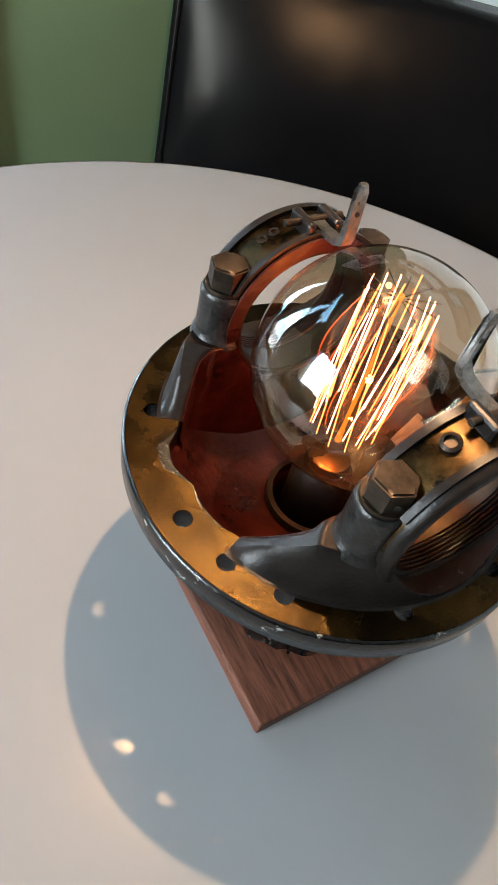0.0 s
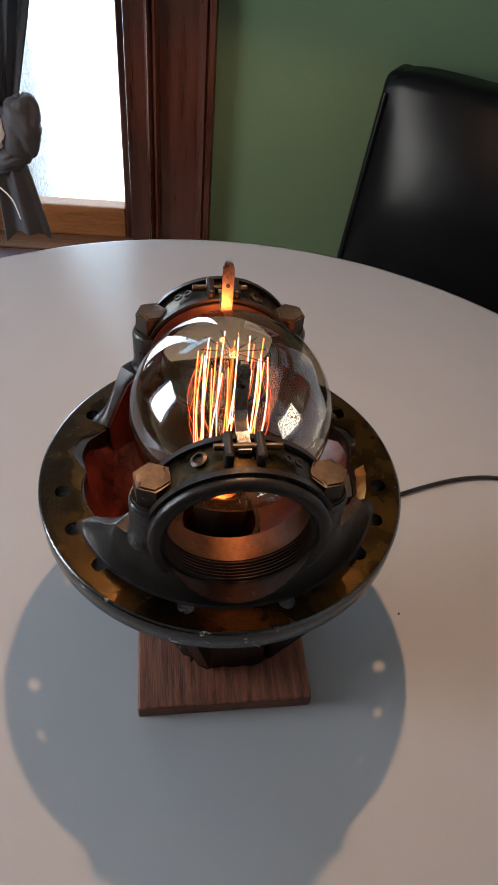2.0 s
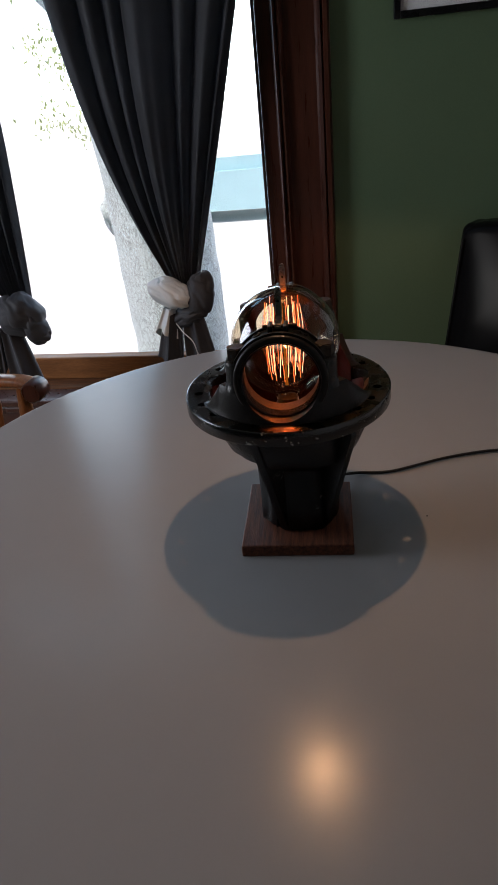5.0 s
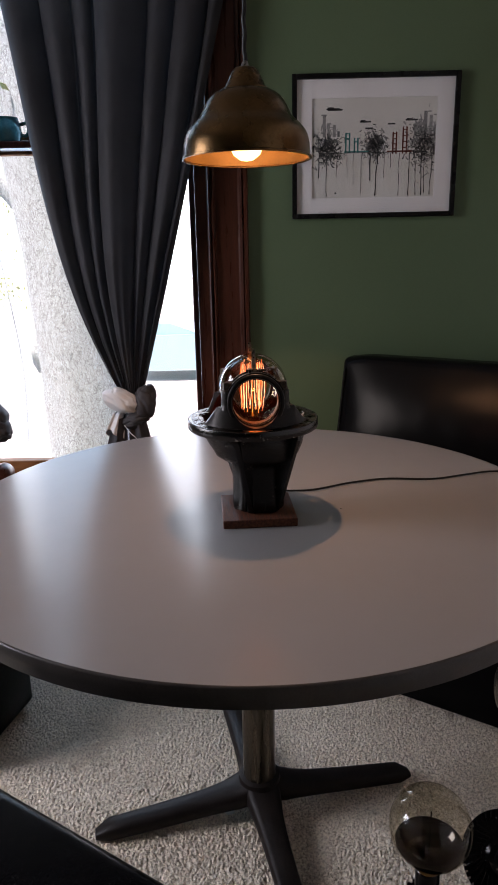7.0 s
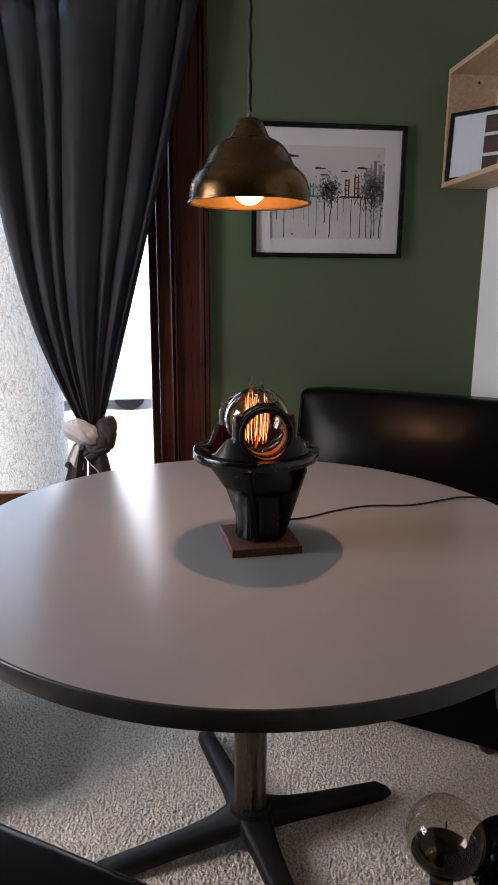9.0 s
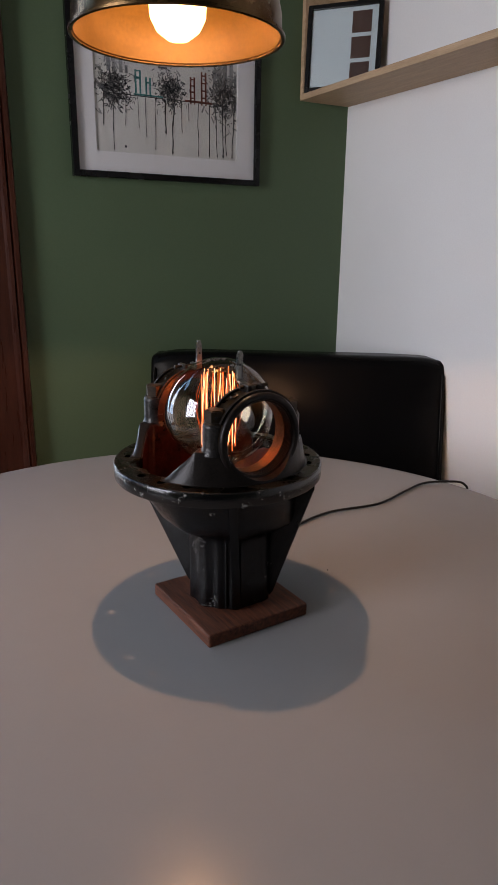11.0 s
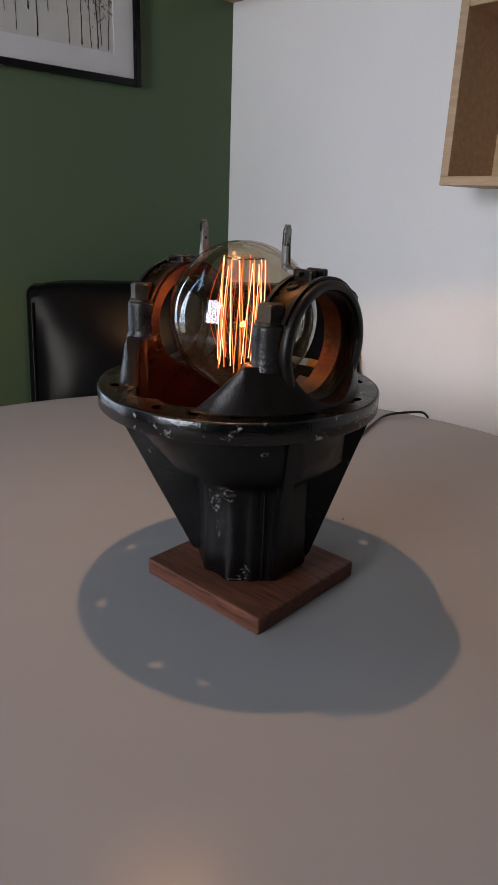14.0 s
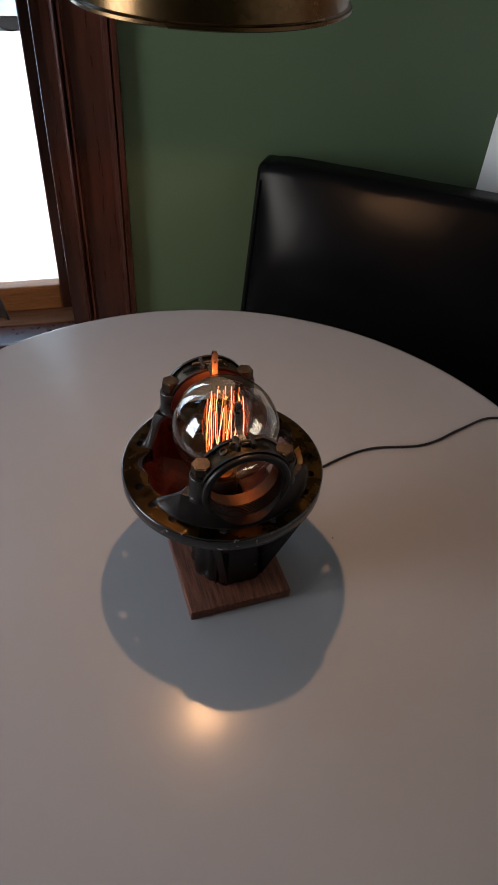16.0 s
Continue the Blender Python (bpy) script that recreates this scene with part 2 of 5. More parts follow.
M = dict(
    # laminate gloss is tinted warm to paint the orange of the pendant's reflection
    laminate=surface("laminate", (0.209, 0.203, 0.203), (0.221, 0.215, 0.215), (0.175, 0.235), 0, 22.0, 300, 0.045, 0.12, spec=0.160, gloss_tint=(1.0, 0.88, 0.70), dist=0.0003, edge=(0.15, 0.85)),
    edge_band=surface("edge_band", (0.029, 0.0245, 0.0228), (0.046, 0.040, 0.0372), (0.28, 0.38), 0, 20, 300, 0.05, 0.08, spec=0.34),
    green=surface("green_wall_paint", (0.074, 0.112, 0.059), (0.085, 0.126, 0.067), (0.5, 0.65), 0, 2.0, 260, 0.03, 0.12, spec=0.3, dist=0.0008),
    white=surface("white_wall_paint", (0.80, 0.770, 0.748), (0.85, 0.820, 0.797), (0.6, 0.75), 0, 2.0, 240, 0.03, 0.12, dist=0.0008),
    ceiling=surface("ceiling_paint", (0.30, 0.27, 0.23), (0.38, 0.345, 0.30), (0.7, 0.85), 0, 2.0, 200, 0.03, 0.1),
    carpet=surface("carpet_pile", (0.27, 0.218, 0.175), (0.87, 0.766, 0.645), (0.9, 1.0), 0, 170, 420, 0.6, 0.9, spec=0.1, dist=0.003, edge=(0.34, 0.55)),
    trim=wood("dark_mahogany", (0.031, 0.0085, 0.0049), (0.067, 0.0195, 0.0105), (12, 12, 1), 5, (0.25, 0.38), 0.03, 0.05),
    sash=wood("sash_wood", (0.13, 0.046, 0.013), (0.27, 0.105, 0.032), (1, 12, 12), 8, (0.45, 0.6)),
    sill=surface("sill_wood", (0.070, 0.026, 0.011), (0.155, 0.063, 0.027), (0.6, 0.75), 0, 8, 72, 0.12, 0.12, (1, 14, 14), None, 0.12, 0.0, (0.36, 0.66), 0.0008),
    # leather gloss tint likewise puts the pendant shade's orange into the sheen
    leather=surface("black_leather", (0.0020, 0.0020, 0.0023), (0.0044, 0.0043, 0.0048), (0.25, 0.26), 0, 4, 420, 0.02, 0.12, spec=0.080, gloss_tint=(1.0, 0.88, 0.74), dist=0.0015),
    walnut=surface("walnut", (0.028, 0.0085, 0.0050), (0.150, 0.052, 0.028), (0.45, 0.62), 0, 13, 80, 0.2, 0.25, (15, 1, 15), None, 0.22, 0.0, (0.36, 0.66), 0.0010),
    cast=surface("black_cast_iron", (0.0010, 0.0010, 0.0011), (0.0032, 0.0032, 0.0036), (0.15, 0.26), 0.0, 70, 700, 0.10, 0.55, spots=((0.11, 0.106, 0.10), 0.545, 380, 38, 0.62), spec=0.32, dist=0.0011),
    cast_rim=surface("worn_iron_rim", (0.0012, 0.0012, 0.0013), (0.0045, 0.0045, 0.0048), (0.10, 0.24), 0.0, 60, 420, 0.22, 0.45, spots=((0.20, 0.195, 0.18), 0.605, 85), spec=0.5, dist=0.0008),
    bronze=surface("bronzed_iron", (0.0048, 0.0033, 0.0016), (0.054, 0.0305, 0.0078), (0.20, 0.34), 0.94, 46, 1000, 0.08, 0.50, spec=0.3, edge=(0.36, 0.64), dist=0.0004),
    cap=surface("gilt_black_iron", (0.0032, 0.0022, 0.0013), (0.046, 0.026, 0.0085), (0.24, 0.40), 0.93, 70, 330, 0.15, 0.28, spots=((0.004, 0.0034, 0.003), 0.55, 60), spec=0.2, dist=0.0008),
    filament_hot=glow("white_hot_filament", (1.0, 0.42, 0.23), 3.8),
    filament_dim=glow("dim_filament", (1.0, 0.12, 0.02), 0.9),
    iron=surface("dark_steel", (0.0052, 0.0040, 0.0035), (0.0150, 0.0117, 0.0101), (0.29, 0.40), 0.2, 30, 420, 0.10, 0.28, spots=((0.06, 0.053, 0.044), 0.69, 120), spec=0.17, dist=0.0008),
    hammered=surface("hammered_boss_iron", (0.008, 0.0072, 0.0068), (0.030, 0.0272, 0.0255), (0.26, 0.38), 0.45, 90, 420, 0.18, 0.45, spec=0.3, dist=0.0009),
    # dark copper colour that paints a reflection seen in the clear bulb
    dark_reflection=surface("painted_bulb_reflection", (0.006, 0.0022, 0.0018), (0.030, 0.0100, 0.0075), (0.05, 0.12), 0.3, 30, 200, 0.02, 0.02, spec=0.6),
    oiled=surface("oiled_gear_steel", (0.0045, 0.0036, 0.0038), (0.020, 0.0170, 0.0175), (0.10, 0.20), 0.5, 40, 300, 0.15, 0.25, spec=0.5, dist=0.0006),
    steel=surface("worn_steel", (0.105, 0.099, 0.092), (0.29, 0.275, 0.255), (0.22, 0.40), 0.95, 60, 320, 0.15, 0.25, dist=0.0006),
    bolt=surface("oxidised_bolt", (0.018, 0.013, 0.010), (0.055, 0.040, 0.028), (0.38, 0.55), 0.9, 60, 320, 0.2, 0.35, dist=0.0006),
    red=surface("red_oxide_paint", (0.005, 0.0010, 0.0008), (0.033, 0.0048, 0.0030), (0.25, 0.40), 0, 42, 200, 0.3, 0.4, spec=0.28, dist=0.0014),
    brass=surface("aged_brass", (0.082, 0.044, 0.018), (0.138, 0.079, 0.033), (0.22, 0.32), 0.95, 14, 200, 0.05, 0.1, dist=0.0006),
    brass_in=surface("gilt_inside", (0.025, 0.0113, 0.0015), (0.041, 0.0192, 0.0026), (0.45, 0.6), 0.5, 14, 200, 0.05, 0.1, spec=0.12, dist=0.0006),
    gold=surface("socket_brass", (0.14, 0.075, 0.02), (0.26, 0.15, 0.045), (0.3, 0.45), 1.0, 40, 200, 0.1, 0.1, dist=0.0005),
    curtain=surface("grey_curtain_cloth", (0.036, 0.0345, 0.0368), (0.060, 0.058, 0.0625), (0.5, 0.65), 0, 6, 700, 0.08, 0.2, spec=0.18, dist=0.0006),
    lining=surface("white_lining_cloth", (0.55, 0.54, 0.53), (0.68, 0.67, 0.66), (0.7, 0.85), 0, 10, 600, 0.1, 0.2, dist=0.0008),
    black_frame=surface("black_lacquer", (0.0035, 0.0033, 0.0036), (0.0042, 0.0040, 0.0043), (0.2, 0.3), 0, 20, 200, 0.03, 0.05, spec=0.22),
    mat_board=surface("mat_board", (0.70, 0.68, 0.68), (0.74, 0.72, 0.72), (0.7, 0.8), 0, 8, 400, 0.02, 0.05),
    paper=surface("print_paper", (0.56, 0.54, 0.51), (0.66, 0.64, 0.60), (0.7, 0.8), 0, 6, 200, 0.02, 0.05),
    ink=surface("black_ink", (0.010, 0.010, 0.012), (0.06, 0.06, 0.065), (0.5, 0.6), 0, 60, 300, 0, 0),
    wash=surface("grey_ink_wash", (0.10, 0.10, 0.105), (0.35, 0.34, 0.33), (0.5, 0.6), 0, 70, 300, 0, 0),
    teal=surface("teal_ink", (0.03, 0.17, 0.17), (0.06, 0.26, 0.25), (0.5, 0.6), 0, 60, 300, 0, 0),
    rust=surface("rust_ink", (0.12, 0.03, 0.02), (0.2, 0.06, 0.04), (0.5, 0.6), 0, 60, 300, 0, 0),
    birch=wood("pale_birch", (0.40, 0.255, 0.150), (0.56, 0.385, 0.245), (14, 1, 14), 6, (0.45, 0.6), 0.06),
    column=surface("brushed_bronze_tube", (0.060, 0.047, 0.034), (0.15, 0.122, 0.092), (0.22, 0.34), 0.9, 10, 160, 0.04, 0.1, (6, 6, 0.6), dist=0.0005),
    foot=surface("brown_black_enamel", (0.0075, 0.0055, 0.0048), (0.017, 0.0125, 0.0110), (0.38, 0.55), 0, 20, 260, 0.06, 0.1, spec=0.14),
    cord=surface("brown_black_flex", (0.004, 0.0026, 0.0020), (0.009, 0.0055, 0.004), (0.4, 0.55), 0, 30, 300, 0.02, 0.05, spec=0.25),
    rubber=surface("black_rubber", (0.004, 0.004, 0.004), (0.008, 0.008, 0.008), (0.45, 0.6), 0, 30, 300, 0.02, 0.05, spec=0.3),
    honey=wood("honey_oak", (0.12, 0.036, 0.009), (0.26, 0.090, 0.026), (12, 12, 1), 8, (0.3, 0.42), 0.08, 0.2),
    teal_glaze=surface("teal_glaze", (0.02, 0.11, 0.13), (0.05, 0.20, 0.22), (0.15, 0.25), 0, 20, 200, 0.03, 0.05),
    bark=cracked_bark("grey_bark"),
    leaf=surface("leaves", (0.40, 0.48, 0.20), (0.54, 0.60, 0.32), (0.5, 0.7), 0, 3, 40, 0, 0.1),
    pavement=surface("pale_paving", (0.62, 0.61, 0.59), (0.74, 0.73, 0.71), (0.8, 0.9), 0, 1, 20, 0.1, 0.2, dist=0.01),
    car_blue=surface("turquoise_car_paint", (0.40, 0.62, 0.66), (0.44, 0.67, 0.71), (0.3, 0.4), 0.0, 5, 200, 0.01, 0.01, coat=0.2),
    brown_panel=wood("brown_photo", (0.03, 0.010, 0.006), (0.085, 0.03, 0.016), (12, 1, 12), 20),
    pale_blue=surface("pale_blue_print", (0.52, 0.60, 0.62), (0.58, 0.66, 0.68), (0.3, 0.4), 0, 4, 100, 0.01, 0.02),
    bulb_glass=thin_glass("amber_bulb_glass", (0.855, 0.77, 0.635), 0.075, 0.0, 3.2),
    clear_bulb=thin_glass("clear_bulb_glass", (0.92, 0.88, 0.79), 0.05),
    pane=thin_glass("window_glass", (0.96, 0.97, 0.97), 0.04),
    glaze=thin_glass("picture_glass", (0.98, 0.98, 0.98), 0.015),
    filament=glow("hot_filament", (1.0, 0.19, 0.050), 2.5),
    # emission on the glass support stands in for light it takes from the filaments
    stem=glow("glass_stem_painted_glow", (1.0, 0.30, 0.03), 0.45, 0.6),
    pendant_glow=glow("lit_frosted_bulb", (1.0, 0.66, 0.28), 7.0, 0.55),
    # emission that paints the overexposed hazy sky
    glow_card=glow("haze_card_glow", (0.86, 0.95, 1.0), 4.5),
    led=glow("filament_tip", (1.0, 0.55, 0.28), 0.8),
)


# ---- mesh helpers ----
def part(name, bm, mat, parent=None, label="", smooth=0.0):
    """Links a bmesh as one mesh object; smooth: degrees under which edges are shaded smooth."""
    bmesh.ops.recalc_face_normals(bm, faces=bm.faces)
    if smooth:
        for f in bm.faces:
            f.smooth = True
        for e in bm.edges:
            e.smooth = len(e.link_faces) == 2 and e.calc_face_angle(0) < radians(smooth)
    me = bpy.data.meshes.new(name)
    bm.to_mesh(me)
    bm.free()
    me.materials.append(mat)
    ob = new(name, me)
    if parent:
        ob.parent = parent
    if label:
        tagged(ob, label)
    return ob


def thing(name, m, label, category, group="", kind=""):
    ob = new(name)
    ob.matrix_world = m
    return tagged(ob, label, category, group, kind)


def merge(*bms):
    out = bms[0]
    for b in bms[1:]:
        me = bpy.data.meshes.new("tmp")
        b.to_mesh(me)
        b.free()
        out.from_mesh(me)
        bpy.data.meshes.remove(me)
    return out


def moved(bm, m):
    bmesh.ops.transform(bm, matrix=m, verts=bm.verts)
    return bm


def box(x0, x1, y0, y1, z0, z1, bevel=0.0, seg=2):
    bm = bmesh.new()
    bmesh.ops.create_cube(bm, size=1)
    bmesh.ops.transform(bm, matrix=Matrix.Translation(((x0 + x1) / 2, (y0 + y1) / 2, (z0 + z1) / 2)) @ Matrix.Diagonal((x1 - x0, y1 - y0, z1 - z0, 1)), verts=bm.verts)
    if bevel:
        bmesh.ops.bevel(bm, geom=bm.edges[:], offset=bevel, segments=seg, profile=0.5, affect="EDGES")
    return bm


def lathe(profile, segs=48, a0=0.0, a1=360.0, wobble=None, closed=False):
    """Turns a list of (radius, z) round the z axis; wobble(angle, r, z) may change the radius."""
    bm = bmesh.new()
    full = abs(a1 - a0 - 360) < 1e-6
    n = segs if full else segs + 1
    rings = []
    for r, z in profile:
        ring = []
        for i in range(n):
            a = radians(a0 + (a1 - a0) * i / segs)
            q = wobble(a, r, z) if wobble else r
            ring.append(bm.verts.new((q * math.cos(a), q * math.sin(a), z)))
        rings.append(ring)
    pairs = list(zip(rings, rings[1:])) + ([(rings[-1], rings[0])] if closed else [])
    for p, q in pairs:
        for i in range(segs):
            j = (i + 1) % n
            bm.faces.new((p[i], p[j], q[j], q[i]))
    if closed and not full:
        bm.faces.new([r[0] for r in rings])
        bm.faces.new([r[-1] for r in reversed(rings)])
    bmesh.ops.remove_doubles(bm, verts=bm.verts, dist=1e-6)
    return bm


def cylinder(r, z0, z1, segs=24, bevel=0.0, r2=None):
    r2 = r if r2 is None else r2
    b = bevel
    prof = [(0, z0), (r - b, z0), (r, z0 + b), (r2, z1 - b), (r2 - b, z1), (0, z1)] if b else [(0, z0), (r, z0), (r2, z1), (0, z1)]
    return lathe(prof, segs)


def prism(points, h0, h1, axis="z"):
    """Extrudes a closed outline from h0 to h1; axis y takes outlines in x, z."""
    bm = bmesh.new()
    put = (lambda p, h: (p[0], p[1], h)) if axis == "z" else (lambda p, h: (p[0], h, p[1])) if axis == "y" else (lambda p, h: (h, p[0], p[1]))
    a, b = [bm.verts.new(put(p, h0)) for p in points], [bm.verts.new(put(p, h1)) for p in points]
    n = len(points)
    for i in range(n):
        bm.faces.new((a[i], a[(i + 1) % n], b[(i + 1) % n], b[i]))
    fa, fb = bm.faces.new(a), bm.faces.new(b)
    bmesh.ops.triangulate(bm, faces=[fa, fb])
    return bm


def tube(points, r, segs=8, caps=True):
    """A round tube along points; r may be a number or one radius a point."""
    bm = bmesh.new()
    pts = [Vector(p) for p in points]
    rs = r if isinstance(r, (list, tuple)) else [r] * len(pts)
    rings, side = [], None
    for i, p in enumerate(pts):
        d = (pts[min(i + 1, len(pts) - 1)] - pts[max(i - 1, 0)]).normalized()
        side = d.orthogonal().normalized() if side is None else (side - d * side.dot(d)).normalized()
        up = d.cross(side)
        rings.append([bm.verts.new(p + rs[i] * (math.cos(2 * math.pi * k / segs) * side + math.sin(2 * math.pi * k / segs) * up)) for k in range(segs)])
    for a, b in zip(rings, rings[1:]):
        for k in range(segs):
            bm.faces.new((a[k], a[(k + 1) % segs], b[(k + 1) % segs], b[k]))
    if caps:
        bm.faces.new(rings[0]), bm.faces.new(rings[-1])
    return bm


def smooth_line(points, steps=8):
    """A Catmull-Rom line through points."""
    p = [Vector(q) for q in points]
    p = [2 * p[0] - p[1]] + p + [2 * p[-1] - p[-2]]
    out = []
    for i in range(1, len(p) - 2):
        for k in range(steps):
            t = k / steps
            out.append(0.5 * (2 * p[i] + (p[i + 1] - p[i - 1]) * t + (2 * p[i - 1] - 5 * p[i] + 4 * p[i + 1] - p[i + 2]) * t * t + (3 * p[i] - p[i - 1] - 3 * p[i + 1] + p[i + 2]) * t ** 3))
    return out + [p[-2]]


def arc(r, a0, a1, n, cx=0.0, cz=0.0):
    return [(cx + r * math.cos(radians(a0 + (a1 - a0) * i / n)), cz + r * math.sin(radians(a0 + (a1 - a0) * i / n))) for i in range(n + 1)]


def structure(name, bm, mat, label, category, smooth=0.0):
    return tagged(part(name, bm, mat, None, "", smooth), label, category, "", "structure")


# ---- room ----
WEST, EAST, SOUTH, NORTH, TOP = -1.70, 1.30, -3.6, 1.468, 2.5
WIN_L, WIN_R, WIN_B, WIN_T = -0.985, 0.195, 0.37, 2.25
floor = structure("floor", box(WEST, EAST, SOUTH, NORTH, -0.12, 0.0), M["carpet"], "beige looped pile carpet over the whole floor", "floor")
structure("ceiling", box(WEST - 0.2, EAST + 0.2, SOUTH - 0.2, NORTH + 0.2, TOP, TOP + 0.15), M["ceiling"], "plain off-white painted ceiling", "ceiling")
north = merge(box(WEST, WIN_L, NORTH, NORTH + 0.2, 0, TOP), box(WIN_R, EAST + 0.2, NORTH, NORTH + 0.2, 0, TOP), box(WIN_L, WIN_R, NORTH, NORTH + 0.2, 0, WIN_B), box(WIN_L, WIN_R, NORTH, NORTH + 0.2, WIN_T, TOP))
structure("wall_north", north, M["green"], "dark sage green painted wall with a window", "wall")
structure("wall_east", box(EAST, EAST + 0.2, SOUTH, NORTH, 0, TOP), M["white"], "white painted wall with wall shelves", "wall")
structure("wall_south", box(WEST, EAST, SOUTH - 0.2, SOUTH, 0, TOP), M["green"], "plain dark green painted wall", "wall")
west = merge(box(WEST - 0.2, WEST, SOUTH, -0.28, 0, TOP), box(WEST - 0.2, WEST, 0.92, NORTH + 0.2, 0, TOP), box(WEST - 0.2, WEST, -0.28, 0.92, 0, 0.7), box(WEST - 0.2, WEST, -0.28, 0.92, 2.05, TOP))
structure("wall_west", west, M["green"], "dark green painted wall with a side window", "wall")


def carpet_pile(x0, x1, y0, y1, step):
    """Uneven tufts of the carpet where it is seen close: each point of the sheet rises to the nearest of many scattered tuft tops."""
    cell = 0.0054
    nx, ny = int((x1 - x0) / step), int((y1 - y0) / step)
    rng = np.random.default_rng(5)
    gx, gy = np.meshgrid(np.linspace(x0, x1, nx + 1), np.linspace(y0, y1, ny + 1))
    gx = gx + rng.uniform(-0.3, 0.3, gx.shape) * step
    gy = gy + rng.uniform(-0.3, 0.3, gy.shape) * step
    cx, cy = int((x1 - x0) / cell) + 4, int((y1 - y0) / cell) + 4
    ox, oy, tall = rng.uniform(0, 1, (cx, cy)), rng.uniform(0, 1, (cx, cy)), rng.uniform(0.45, 1.0, (cx, cy))
    ix, iy = np.floor((gx - x0) / cell).astype(int), np.floor((gy - y0) / cell).astype(int)
    gz = np.zeros(gx.shape)
    for dx in (-1, 0, 1):
        for dy in (-1, 0, 1):
            jx, jy = np.clip(ix + dx, 0, cx - 1), np.clip(iy + dy, 0, cy - 1)
            away = np.hypot(gx - x0 - (jx + ox[jx, jy]) * cell, gy - y0 - (jy + oy[jx, jy]) * cell) / (0.80 * cell)
            gz = np.maximum(gz, tall[jx, jy] * np.sqrt(np.clip(1 - away ** 2, 0, 1)))
    gz = 0.0005 + 0.0098 * gz + 0.0012 * rng.uniform(0, 1, gx.shape)
    gz[0], gz[-1], gz[:, 0], gz[:, -1] = 0.0004, 0.0004, 0.0004, 0.0004
    verts = np.stack([gx, gy, gz], -1).reshape(-1, 3).tolist()
    faces = [(j * (nx + 1) + i, j * (nx + 1) + i + 1, (j + 1) * (nx + 1) + i + 1, (j + 1) * (nx + 1) + i) for j in range(ny) for i in range(nx)]
    me = bpy.data.meshes.new("carpet_pile")
    me.from_pydata(verts, [], faces)
    me.materials.append(M["carpet"])
    tagged(new("carpet_pile", me), "beige looped carpet pile under the table", "carpet", "", "stuff")


carpet_pile(-0.78, 1.16, -0.50, 1.15, 0.0023)


def casing(x0, x1, y, z0, z1):
    """A moulded upright: a flat board with two raised beads on its inner edge and one on its outer edge."""
    w = x1 - x0
    line = ((0, 0), (0, 0.020), (0.13, 0.020), (0.145, 0.029), (0.175, 0.034), (0.205, 0.029), (0.22, 0.019), (0.235, 0.029), (0.265, 0.034), (0.295, 0.029), (0.315, 0.018), (0.78, 0.018), (0.82, 0.026), (0.87, 0.028), (0.89, 0.022), (0.92, 0.030), (0.975, 0.030), (1, 0.022), (1, 0))
    return [(x0 + u * w, y - d) for u, d in line]


window = thing("window_1", pose(0, 0, 0), "tall sash window in dark mahogany casing", "window", kind="structure")
part("casing", prism(casing(0.185, 0.338, NORTH, 0, 0), 0.396, WIN_T + 0.1), M["trim"], window, "dark mahogany moulded casing", 30)
part("casing", prism([(-0.79 - x, y) for x, y in casing(0.185, 0.338, NORTH, 0, 0)], 0.44, WIN_T + 0.1), M["trim"], window, "dark mahogany moulded casing", 30)
part("head_casing", box(-1.13, 0.338, NORTH - 0.03, NORTH, WIN_T, WIN_T + 0.14, 0.006), M["trim"], window)
part("jamb", box(0.165, 0.192, NORTH, NORTH + 0.19, WIN_B, WIN_T, 0.003), M["trim"], window)
part("jamb", box(-0.982, -0.955, NORTH, NORTH + 0.19, WIN_B, WIN_T, 0.003), M["trim"], window)
part("sill", box(-0.984, 0.194, NORTH + 0.062, NORTH + 0.172, 0.374, 0.3945, 0.004, 3), M["sill"], window, "worn brown wooden sill")
part("stool", box(-1.15, 0.36, NORTH - 0.036, NORTH + 0.061, 0.3705, 0.392, 0.006, 3), M["trim"], window, "dark mahogany window stool")
part("apron", merge(box(-1.11, 0.32, NORTH - 0.020, NORTH - 0.001, 0.285, 0.370, 0.006), box(-1.12, 0.33, NORTH - 0.030, NORTH - 0.0012, 0.345, 0.3695, 0.006)), M["trim"], window)


def sash(z0, z1, y, bottom):
    xl, xr = -0.955, 0.165
    frame_ob = part("sash", merge(box(xl + 0.03, xr - 0.03, y - 0.021, y + 0.02, z0, z0 + bottom, 0.004), box(xl + 0.03, xr - 0.03, y - 0.02, y + 0.02, z1 - 0.032, z1, 0.004)), M["sash"], window, "varnished brown wooden sash")
    for x in (xl, xr - 0.03):
        part("stile", box(x, x + 0.03, y - 0.02, y + 0.02, z0, z1, 0.004), M["trim"], frame_ob, "dark mahogany stile")
    pane = part("pane", box(xl + 0.028, xr - 0.028, y - 0.002, y + 0.002, z0 + bottom - 0.002, z1 - 0.03), M["pane"], frame_ob)
    pane.visible_shadow = False


sash(0.395, 1.580, NORTH + 0.152, 0.077)
sash(1.580, WIN_T, NORTH + 0.175, 0.03)
part("ledge", box(-0.954, 0.164, NORTH + 0.05, NORTH + 0.134, 1.556, 1.578, 0.004), M["trim"], window, "dark wooden ledge across the window")

side = thing("window_2", pose(0, 0, 0), "side window in dark wooden frame", "window", kind="structure")
